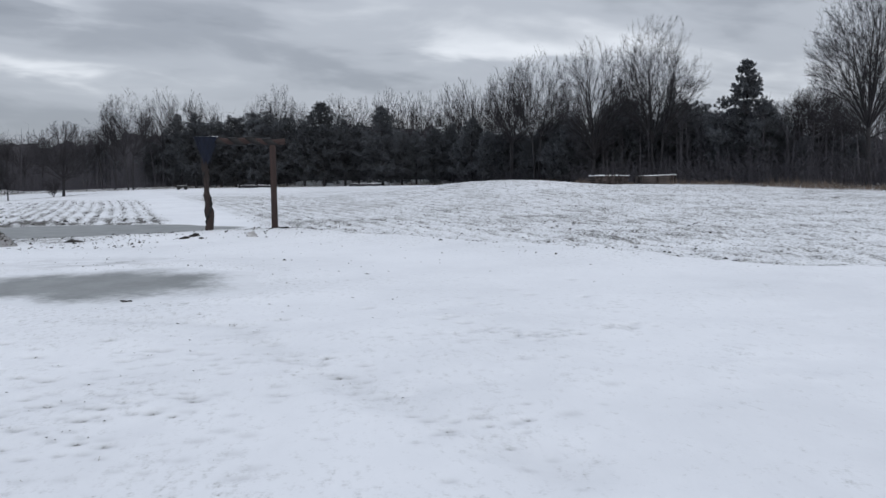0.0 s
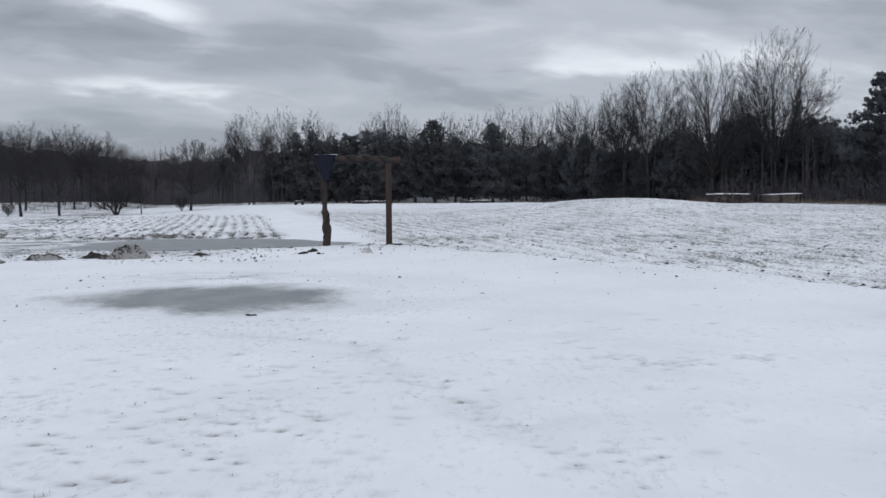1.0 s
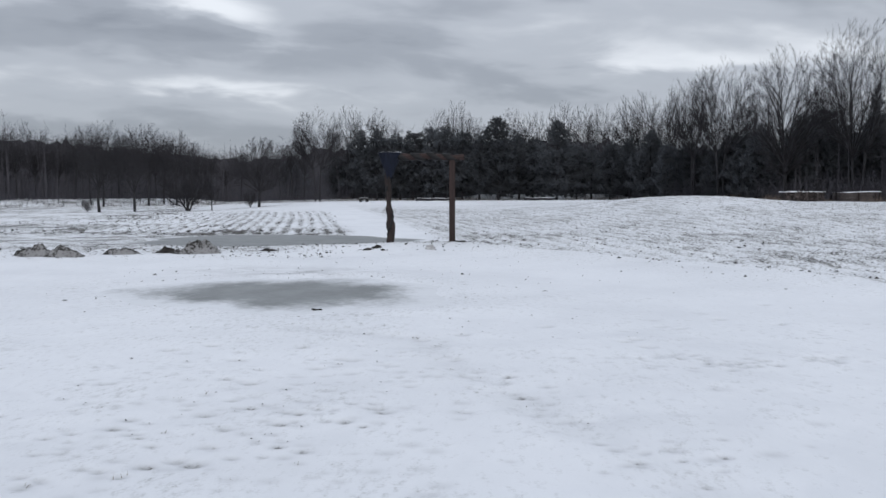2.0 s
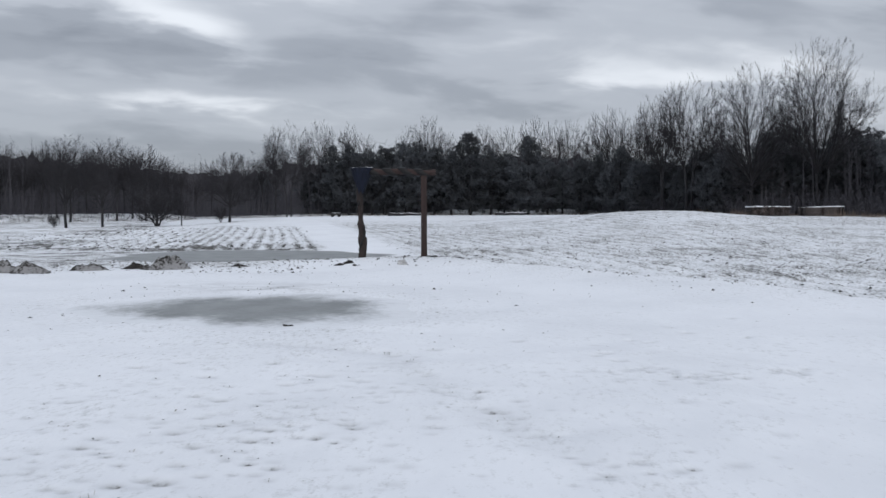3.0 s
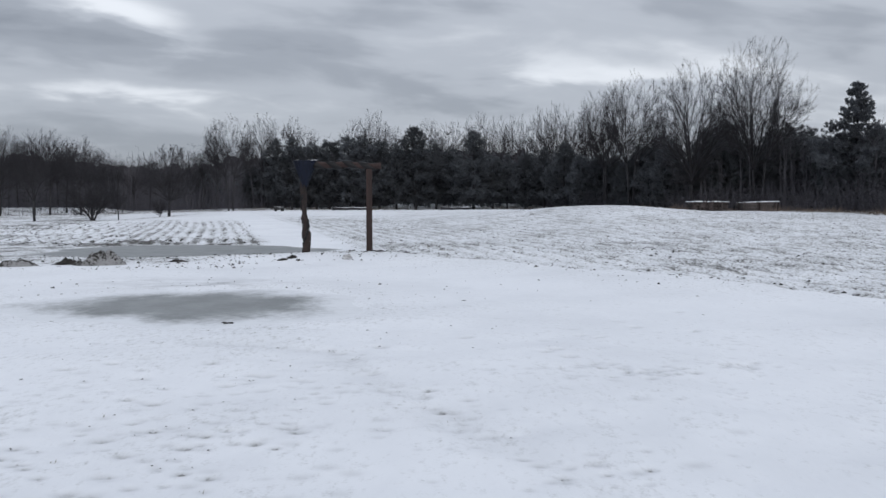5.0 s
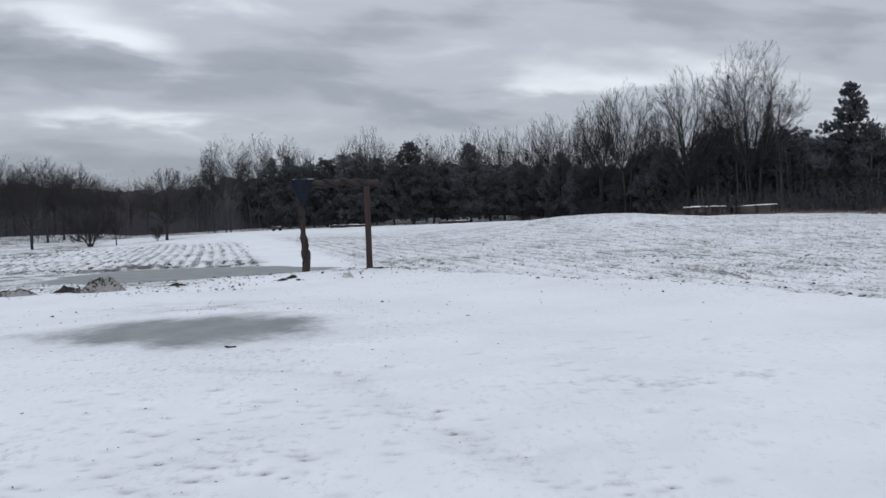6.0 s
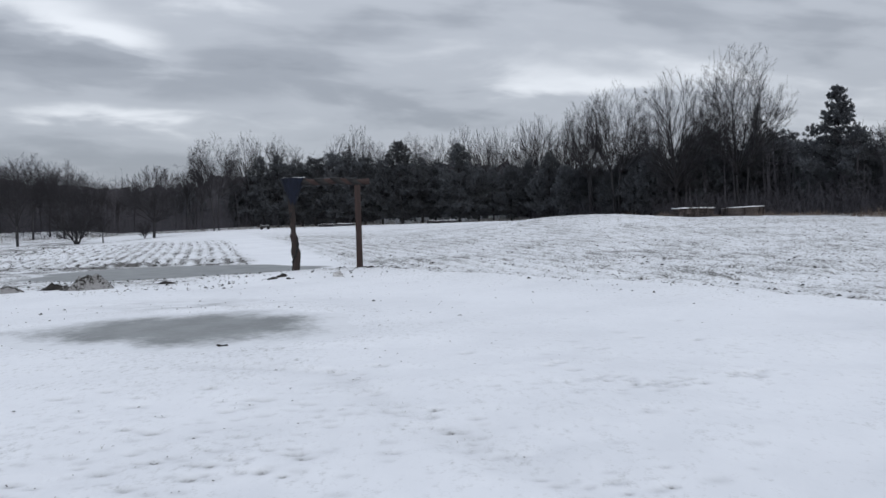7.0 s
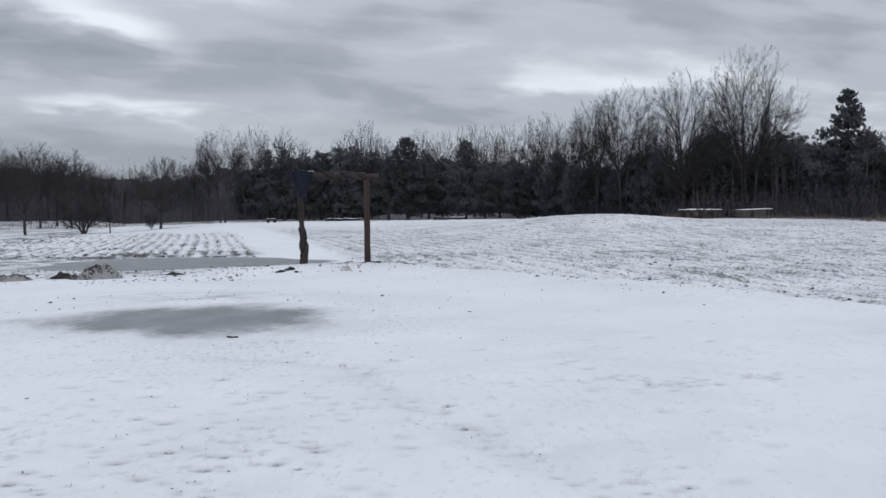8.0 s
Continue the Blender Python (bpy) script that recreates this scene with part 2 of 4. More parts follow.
M_BOARD = mottled("grey_boards", (0.035, 0.030, 0.030), (0.10, 0.087, 0.084), 2.0, 0.85, 0.4, 0.01, (1, 1, 1), 0.4)
M_PAINT = mottled("dull_dark_paint", (0.02, 0.022, 0.025), (0.05, 0.05, 0.052), 2.0, 0.5, 0.1, 0.01)
M_TYRE = mottled("rubber", (0.012, 0.012, 0.013), (0.025, 0.025, 0.025), 6.0, 0.9, 0.2, 0.01)


# ---- mesh helpers ----
def mesh_from(name, verts, faces, mat, smooth=False):
    me = bpy.data.meshes.new(name)
    me.from_pydata([tuple(v) for v in verts], [], faces)
    me.materials.append(mat)
    if smooth:
        me.polygons.foreach_set("use_smooth", [True] * len(me.polygons))
    me.update()
    return me


def triangles(name, verts, mat):
    """A mesh of loose triangles from an array of n x 3 x 3."""
    n = len(verts)
    me = bpy.data.meshes.new(name)
    me.vertices.add(n * 3)
    me.vertices.foreach_set("co", np.asarray(verts, np.float32).ravel())
    me.loops.add(n * 3)
    me.loops.foreach_set("vertex_index", np.arange(n * 3, dtype=np.int32))
    me.polygons.add(n)
    me.polygons.foreach_set("loop_start", np.arange(0, n * 3, 3, dtype=np.int32))
    me.materials.append(mat)
    me.update()
    return me


def part(name, me, parent, label=""):
    ob = new(name, me)
    ob.parent = parent
    return tagged(ob, label=label)


def thing(name, label, category, group="", m=None):
    ob = tagged(new(name), label, category, group)
    if m is not None:
        ob.matrix_basis = m
    return ob


def tube(V, F, pts, radii, sides, cap=True):
    """A bent tapering tube through points, added to lists of verts and faces."""
    base = len(V)
    pts = [np.asarray(p, float) for p in pts]
    a = pts[-1] - pts[0]
    ref = np.array((1.0, 0, 0)) if abs(a[2]) > abs(a[0]) else np.array((0, 0, 1.0))
    for i, p in enumerate(pts):
        d = pts[min(i + 1, len(pts) - 1)] - pts[max(i - 1, 0)]
        d = d / (np.linalg.norm(d) + 1e-9)
        s = np.cross(d, ref)
        s /= np.linalg.norm(s) + 1e-9
        t = np.cross(d, s)
        for k in range(sides):
            w = 2 * math.pi * k / sides
            V.append(p + radii[i] * (math.cos(w) * s + math.sin(w) * t))
    for i in range(len(pts) - 1):
        for k in range(sides):
            k2 = (k + 1) % sides
            F.append((base + i * sides + k, base + i * sides + k2, base + (i + 1) * sides + k2, base + (i + 1) * sides + k))
    if cap:
        F.append(tuple(range(base + sides - 1, base - 1, -1)))
        F.append(tuple(base + (len(pts) - 1) * sides + k for k in range(sides)))


def cones(starts, ends, radii):
    """Thin three-sided spikes for twigs and stems, as loose triangles."""
    s, e = np.asarray(starts, float), np.asarray(ends, float)
    r = np.asarray(radii, float)[:, None]
    d = e - s
    d /= np.linalg.norm(d, axis=1, keepdims=True) + 1e-9
    ref = np.where(np.abs(d[:, 2:3]) > 0.8, np.array([[1.0, 0, 0]]), np.array([[0, 0, 1.0]]))
    u = np.cross(d, ref)
    u /= np.linalg.norm(u, axis=1, keepdims=True) + 1e-9
    v = np.cross(d, u)
    c = [s + r * (math.cos(w) * u + math.sin(w) * v) for w in (0, 2.094, 4.189)]
    return np.concatenate([np.stack((c[i], c[(i + 1) % 3], e), 1) for i in range(3)])


def blades(starts, ends, radii, r):
    """Flat slivers for the finest twigs, as loose triangles."""
    s, e = np.asarray(starts, float), np.asarray(ends, float)
    w = np.cross(e - s, r.normal(0, 1, s.shape))
    w *= np.asarray(radii, float)[:, None] / (np.linalg.norm(w, axis=1, keepdims=True) + 1e-9)
    return np.stack((s + w, s - w, e), 1)


def lump(name, mat, size, seed, rough=0.35, level=3, flat=True):
    """An uneven clod or stone sitting on z = 0."""
    bm = bmesh.new()
    bmesh.ops.create_icosphere(bm, subdivisions=level, radius=1)
    off = Vector((seed * 7.1, seed * 3.3, seed))
    for v in bm.verts:
        k = 1 + rough * (noise.noise(v.co * 1.4 + off) + 0.6 * noise.noise(v.co * 3.5 + off))
        v.co = Vector((v.co.x * size[0] * k, v.co.y * size[1] * k, v.co.z * size[2] * k))
        if flat and v.co.z < -0.03:
            v.co.z = -0.03
    me = bpy.data.meshes.new(name)
    bm.to_mesh(me)
    bm.free()
    me.materials.append(mat)
    return me


# ---- the lie of the land ----
def ss(a, b, x):
    t = np.clip((x - a) / (b - a), 0, 1)
    return t * t * (3 - 2 * t)


def value_noise(x, y, seed):
    xi, yi = np.floor(x).astype(np.int64), np.floor(y).astype(np.int64)
    fx, fy = x - xi, y - yi
    fx, fy = fx * fx * (3 - 2 * fx), fy * fy * (3 - 2 * fy)

    def h(i, j):
        n = (i * 374761393 + j * 668265263 + seed * 1274126177) & 0xFFFFFFFF
        n = ((n ^ (n >> 13)) * 1274126177) & 0xFFFFFFFF
        return ((n ^ (n >> 16)) & 0xFFFF) / 65535.0

    return (h(xi, yi) * (1 - fx) + h(xi + 1, yi) * fx) * (1 - fy) + (h(xi, yi + 1) * (1 - fx) + h(xi + 1, yi + 1) * fx) * fy - 0.5


# frozen puddles: centre, half length, half width, turn, level
PONDS = (
    (-3.45, 13.5, 2.75, 2.55, 10, -0.035),
    (-8.1, 30.4, 5.9, 3.9, -4, -0.05),
    (-24.5, 42.0, 4.2, 1.6, 6, 0.0),
)


def pond_radius(p, x, y):
    c, s = math.cos(radians(p[4])), math.sin(radians(p[4]))
    dx, dy = x - p[0], y - p[1]
    u, v = (dx * c + dy * s) / p[2], (-dx * s + dy * c) / p[3]
    w = np.arctan2(v, u)
    wob = 1 + 0.10 * np.sin(2 * w + p[0]) + 0.07 * np.sin(3 * w + 1.3 * p[1]) + 0.05 * np.sin(7 * w)
    return np.hypot(u, v) / wob


def ridge(x, y):
    """Signed distance to the edge of the levelled ground; positive out in the field."""
    ax, ay, bx, by = 8.6, 13.6, -1.2, 27.2
    n = math.hypot(bx - ax, by - ay)
    q = ((x - ax) * -(by - ay) + (y - ay) * (bx - ax)) / n
    return -q + 0.5 * np.sin(y * 0.55) + 0.25 * np.sin(x * 1.7)


def wood_edge(az):
    """Distance to the edge of the wood by direction, degrees to the right of straight ahead."""
    return np.interp(az, (-60, -32, -17, -12, 4, 9, 14, 20, 27, 34, 60), (105, 112, 118, 117, 117, 112, 92, 76, 70, 60, 50))


def open_floor(az):
    """Where the wood's floor can be seen between the trunks, by direction."""
    return ss(-3, 0, az) * ss(11, 8.5, az) + ss(-36, -31, az) * ss(-18, -21, az)


def land(x, y):
    x, y = np.asarray(x, float), np.asarray(y, float)
    w = ss(-2, 14, x)
    z = 1.2 * ss(30, 130, y) * (1 - w) + 1.15 * ss(16, 66, y) * w
    z = z + 0.55 * np.exp(-(((x - 15.5) / np.where(x < 15.5, 8.0, 5.5)) ** 2) - ((y - 58) / 11) ** 2)
    z = z - 0.5 * ss(-14, -45, x) * ss(50, 110, y)
    z = z + 0.20 * np.exp(-(((x + 1.7) / 3.4) ** 2) - ((y - 24.6) / 2.0) ** 2)
    q = ridge(x, y)
    z = z + (0.07 * np.exp(-((q + 0.8) / 1.3) ** 2) - 0.10 * np.exp(-((q - 1.6) / 1.5) ** 2)) * ss(-3, 1, x) * ss(9, 13, y) * ss(34, 24, y)
    az = np.degrees(np.arctan2(x, np.maximum(y, 1e-3)))
    z = z + (0.26 + 0.62 * open_floor(az)) * ss(0.5, 8, np.hypot(x, y) - wood_edge(az)) * ss(16, 9, az) * (y > 0)
    for p in PONDS:
        k = ss(1.15, 0.9, pond_radius(p, x, y))
        z = z * (1 - k) + (p[5] - 0.02) * k
    return z


def land_at(x, y):
    return float(land(np.array([x]), np.array([y]))[0])


def rows_across(x, y):
    """Distance across the plough rows, which run away up the field."""
    return x + 0.25 * y + 0.35 * np.sin(y * 0.08)


rng = np.random.default_rng(5)


# single dark hollows: across and away from where the walk begins
HOLLOWS = (-3.33, 8.19, -1.57, 7.42, -2.27, 6.88, -1.77, 5.34, -0.98, 5.57, -0.73, 5.83, -0.79, 5.94, -1.74, 4.65, -1.86, 4.70, -3.25, 6.63, -2.00, 4.58,
           -1.93, 8.35, -2.02, 6.75, -1.44, 5.51, -2.25, 9.31, -2.05, 5.74, -2.57, 5.36, -1.42, 7.83, -1.29, 7.77, -2.94, 8.40, -2.45, 7.74, -0.40, 8.45,
           -0.24, 9.23, 1.74, 8.41, 2.37, 9.57, 2.17, 9.75, 3.03, 10.36, 3.68, 9.99, 4.16, 11.96, 0.78, 9.81, 1.68, 8.81, 1.56, 8.68, 0.24, 6.98, 0.31, 6.35)


def footmarks():
    """Shallow hollows trodden or melted into the snow: x, y, half length, depth."""
    out = [(x, y, 0.055 + 0.025 * rng.random(), rng.uniform(0.04, 0.055)) for x, y in zip(HOLLOWS[::2], HOLLOWS[1::2])]
    for _ in range(230):
        y = 3.6 + 21 * rng.random() ** 1.1
        x = (rng.random() * 2 - 1) * (1.2 + 0.52 * y)
        if x > 0.1 * y and rng.random() < 0.45 or x > 0.3 * y and rng.random() < 0.7:
            continue
        out.append((x, y, 0.03 + 0.05 * rng.random() ** 2, rng.uniform(0.008, 0.026)))
    # the trodden trail
    trail = ((-0.75, 9.2), (-0.15, 7.4), (0.35, 6.1), (0.75, 5.5))
    for (x0, y0), (x1, y1) in zip(trail, trail[1:]):
        for i in range(7):
            f = rng.random()
            out.append((x0 + (x1 - x0) * f + rng.normal(0, 0.08), y0 + (y1 - y0) * f + rng.normal(0, 0.10), rng.uniform(0.05, 0.10), rng.uniform(0.010, 0.026)))
    # trampled clusters
    for cx, cy, sx, sy, n in ((2.25, 7.55, 0.20, 0.16, 34), (1.85, 7.85, 0.22, 0.12, 8), (3.35, 7.75, 0.30, 0.16, 14), (-1.6, 7.0, 0.7, 0.9, 20), (-1.5, 5.7, 0.7, 0.5, 26), (1.1, 4.75, 0.35, 0.2, 14), (-2.6, 4.5, 0.5, 0.25, 22), (-2.7, 5.4, 0.6, 0.5, 12)):
        for _ in range(n):
            out.append((rng.normal(cx, sx), rng.normal(cy, sy), rng.uniform(0.03, 0.06), rng.uniform(0.018, 0.04)))
    for _ in range(130):
        y = rng.uniform(3.6, 8.0)
        out.append((y * rng.uniform(-0.55, 0.0), y, rng.uniform(0.03, 0.07), rng.uniform(0.006, 0.016)))
    for _ in range(40):
        y = rng.uniform(3.4, 9.5)
        out.append((y * rng.uniform(0.05, 0.45), y, rng.uniform(0.03, 0.07), rng.uniform(0.005, 0.014)))
    return out


MARKS = footmarks()


BANK = ((-47.0, 69.0), (-35.0, 70.0), (-27.4, 72.0), (-25.5, 74.0), (-24.3, 84.0), (-24.0, 96.0))


def build_ground():
    az = np.concatenate([np.linspace(-180, -44, 30)[:-1], np.linspace(-44, 44, 650), np.linspace(44, 180, 30)[1:-1]])
    near = np.linspace(0.3, 3.2, 12)[:-1]
    mid = np.concatenate([3.2 * (12 / 3.2) ** (np.arange(290) / 290), 12 * (150 / 12) ** (np.arange(300) / 299)])
    far = 150 * (2600 / 150) ** (np.arange(1, 26) / 25)
    rad = np.concatenate([near, mid, far])
    A, R = np.meshgrid(np.radians(az), rad)
    X, Y = R * np.sin(A), R * np.cos(A) - 0.5
    Z = land(X, Y)
    s = rows_across(X, Y)
    q = ridge(X, Y)
    front = ss(2, 6, Y)
    out = ss(-0.3, 0.9, q) * ss(100, 70, Y)
    right = out * ss(5.0, 8.0, s)
    left = ss(33, 36, Y) * ss(3.3, 2.6, s) * ss(-15, -9, s) * ss(78, 62, Y)
    lane = ss(2.6, 3.4, s) * ss(6.6, 5.6, s) * ss(30, 33, Y)
    verge = ss(21.5, 23.5, Y) * ss(40, 33, Y) * ss(-4.5, -7, X)
    dry = np.ones_like(Z)
    for p in PONDS:
        dry *= ss(0.95, 1.4, pond_radius(p, X, Y))
    saw = np.sin(2 * np.pi * s / np.where(s < 4.5, 0.66, 0.85)) * (0.8 + 0.5 * np.abs(value_noise(X * 0.9, Y * 0.35, 9)))
    n1 = value_noise(X * 0.5, Y * 0.5, 1)
    n2 = value_noise(X * 1.7, Y * 1.7, 2)
    n3 = value_noise(X * 5.0, Y * 5.0, 3)
    n4 = value_noise(X * 11.0, Y * 11.0, 4)
    fade = ss(90, 25, R)
    Z += front * dry * (0.05 * n1 + 0.03 * n2 + 0.011 * n3 * fade + 0.002 * n4 * ss(20, 8, R))
    Z += dry * right * (0.028 * saw + fade * (0.07 * n2 + 0.05 * n3))
    Z += dry * left * (0.04 * saw + 0.05 * n3)
    Z += dry * ss(33, 38, Y) * ss(75, 60, Y) * ss(-6, -9, X) * (0.10 * n2 + 0.07 * n3)
    Z += dry * verge * (0.12 * n2 + 0.09 * n3) * ss(-1.0, 0.0, q + 3)
    bare = 0.11 + 0.03 * ss(3, -2, X) + 0.10 * n1 + 0.08 * n2 + 0.0 * X
    bare += right * (0.37 + 0.04 * np.exp(-((q - 1.2) / 1.6) ** 2) - 0.075 * saw + 0.10 * n1 - 0.04 * ss(30, 60, Y))
    bare += left * (0.24 - 0.15 * saw + 0.25 * n1 + 0.12 * n2)
    bare += verge * (0.34 + 0.40 * n2)
    bare += 0.16 * ss(-3.5, -0.5, q) * (1 - out) * ss(-5, 0, X) * ss(10, 14, Y)
    bare += 0.24 * ss(34, 40, Y) * ss(-8.5, -11, s) * (1 + n1 + 0.8 * n2) + 0.10 * ss(60, 72, Y) * ss(-16, -24, X) * (1 + n1 + n2)
    bare += 0.30 * np.exp(-(((X + 2.0) / 2.6) ** 2) - ((Y - 24.8) / 0.9) ** 2)
    bare -= 0.25 * lane
    # barer to the near left, partly the lens's corner darkening put into the colour
    bare += 0.15 * ss(1, -3, X) * ss(12, 6, Y) * (0.7 + n1 + n2)
    bare -= 0.09 * np.exp(-((q - 1.0) / 2.0) ** 2) * ss(1, 5, X)
    bare += 0.30 * np.exp(-((q - 0.35) / 0.22) ** 2) * ss(7, 9, X) * ss(20, 16, X)
    edge = wood_edge(np.degrees(A))
    bare += (0.26 - 0.30 * open_floor(np.degrees(A))) * ss(-3, 3, np.hypot(X, Y) - edge)
    # dark bank that runs under the trees out in the field
    bank = np.full(X.shape, 99.0)
    for (x0, y0), (x1, y1) in zip(BANK, BANK[1:]):
        f = np.clip(((X - x0) * (x1 - x0) + (Y - y0) * (y1 - y0)) / ((x1 - x0) ** 2 + (y1 - y0) ** 2), 0, 1)
        bank = np.minimum(bank, np.hypot(X - x0 - f * (x1 - x0), Y - y0 - f * (y1 - y0)))
    bare += 0.40 * np.exp(-(bank / 0.55) ** 2) * (0.9 + 0.9 * n1 + 0.6 * n2)
    for p in PONDS:
        k = pond_radius(p, X, Y)
        bare += 0.10 * np.exp(-((k - 1.15) / 0.3) ** 2)
    flat_r, flat_x, flat_y = R.ravel(), X.ravel(), Y.ravel()
    zz, bb = Z.ravel(), bare.ravel()
    close = np.nonzero((flat_r < 27) & (flat_y > 1))[0]
    cx, cy = flat_x[close], flat_y[close]
    sunk, shown = np.zeros(len(close)), np.zeros(len(close))
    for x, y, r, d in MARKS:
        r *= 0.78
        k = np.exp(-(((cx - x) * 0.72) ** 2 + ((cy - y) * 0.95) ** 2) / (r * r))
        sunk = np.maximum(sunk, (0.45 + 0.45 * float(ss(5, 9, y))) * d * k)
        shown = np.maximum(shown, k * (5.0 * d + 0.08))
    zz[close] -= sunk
    # darker with each mark's depth: trodden snow plus painted hollow shade
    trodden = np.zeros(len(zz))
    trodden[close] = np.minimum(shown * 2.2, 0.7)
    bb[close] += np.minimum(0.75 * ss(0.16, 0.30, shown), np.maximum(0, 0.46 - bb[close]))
    # shallow groove of the trail, its shaded line also put into the colour
    tread = np.full(len(close), 9.0)
    line = ((-2.3, 9.6), (-0.75, 9.0), (-0.15, 7.4), (0.45, 5.95), (1.0, 4.9), (1.5, 4.0))
    for (x0, y0), (x1, y1) in zip(line, line[1:]):
        f = np.clip(((cx - x0) * (x1 - x0) + (cy - y0) * (y1 - y0)) / ((x1 - x0) ** 2 + (y1 - y0) ** 2), 0, 1)
        tread = np.minimum(tread, np.hypot(cx - x0 - f * (x1 - x0), cy - y0 - f * (y1 - y0)))
    tread = np.exp(-((tread + 0.25 * value_noise(cx * 3, cy * 3, 7)) / 0.2) ** 2)
    zz[close] -= 0.03 * tread
    bb[close] += 0.05 * tread
    trodden[close] = np.maximum(trodden[close], 0.10 * tread)
    # torn grey streak beyond the puddle
    near_ice = np.exp(-(((cx + 4.3) / 1.9) ** 2) - ((cy - 17.0) / 0.9) ** 2)
    trodden[close] = np.maximum(trodden[close], np.clip(near_ice, 0, 1) * np.clip(0.30 + 1.1 * value_noise(cx * 1.6, cy * 3.2, 21) + 0.7 * value_noise(cx * 5, cy * 8, 22), 0, 0.8))
    nr, na = R.shape
    verts = np.stack((flat_x, flat_y, zz), 1)
    i = np.arange(nr - 1)[:, None] * na
    j = np.arange(na)[None, :]
    j2 = (j + 1) % na
    quads = np.stack((i + j, i + na + j, i + na + j2, i + j2), -1).reshape(-1, 4)[:, ::-1]
    me = bpy.data.meshes.new("ground")
    me.vertices.add(len(verts) + 1)
    me.vertices.foreach_set("co", np.concatenate([verts, [[0, -0.5, land_at(0, -0.5)]]]).astype(np.float32).ravel())
    tris = np.stack((np.arange(na), np.full(na, len(verts)), (np.arange(na) + 1) % na), 1)
    idx = np.concatenate([quads.ravel(), tris.ravel()]).astype(np.int32)
    me.loops.add(len(idx))
    me.loops.foreach_set("vertex_index", idx)
    starts = np.concatenate([np.arange(len(quads)) * 4, len(quads) * 4 + np.arange(na) * 3]).astype(np.int32)
    me.polygons.add(len(starts))
    me.polygons.foreach_set("loop_start", starts)
    me.update(calc_edges=True)
    me.polygons.foreach_set("use_smooth", [True] * len(me.polygons))
    at = me.attributes.new("bare", "FLOAT", "POINT")
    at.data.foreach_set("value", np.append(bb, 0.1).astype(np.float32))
    at = me.attributes.new("trod_shade", "FLOAT", "POINT")
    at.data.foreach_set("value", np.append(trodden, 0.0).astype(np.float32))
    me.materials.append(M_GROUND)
    me.validate()
    return tagged(new("ground", me), "field under thin patchy snow with plough rows and dead grass", "ground", kind="structure")


build_ground()


def build_ice(p, label, crisp):
    V, F, rim = [], [], []
    n, rings = 120, 26
    c, s = math.cos(radians(p[4])), math.sin(radians(p[4]))
    for k in range(rings + 1):
        f = 1.16 * k / rings
        for j in range(n):
            w = 2 * math.pi * j / n
            wob = 1 + 0.10 * math.sin(2 * w + p[0]) + 0.07 * math.sin(3 * w + 1.3 * p[1]) + 0.05 * math.sin(7 * w)
            u, v = f * wob * math.cos(w) * p[2], f * wob * math.sin(w) * p[3]
            V.append((p[0] + u * c - v * s, p[1] + u * s + v * c, p[5] - 0.05 * max(0, f - 1.12)))
            rim.append(0.25 + 0.75 * float(ss(0.80, 1.15, f)) if crisp else f ** 1.25 * 1.0)
    for k in range(rings):
        for j in range(n):
            F.append((k * n + j, (k + 1) * n + j, (k + 1) * n + (j + 1) % n, k * n + (j + 1) % n))
    me = mesh_from("ice", V, F, M_ICE, True)
    at = me.attributes.new("rim", "FLOAT", "POINT")
    at.data.foreach_set("value", np.array(rim, np.float32))
    return tagged(new("frozen_puddle", me), label, "ice", kind="structure")


build_ice(PONDS[0], "grey frozen puddle with snow-dusted rim", False)
build_ice(PONDS[1], "long grey frozen pool at the ploughed field", True)
build_ice(PONDS[2], "distant grey strip of ice in snow", True)


# ---- trees ----
def unit(v):
    return v / (np.linalg.norm(v) + 1e-9)


def grow(start, d, length, segs, wander, lift, r):
    """Points of a limb that wanders and bends upwards."""
    pts = [start]
    for _ in range(segs):
        d = unit(d + r.normal(0, wander, 3) + np.array((0, 0, lift)))
        pts.append(pts[-1] + d * length / segs)
    return pts


def along(pts, f):
    k = f * (len(pts) - 1)
    i = min(int(k), len(pts) - 2)
    p = pts[i] + (pts[i + 1] - pts[i]) * (k - i)
    return p, unit(pts[i + 1] - pts[i])


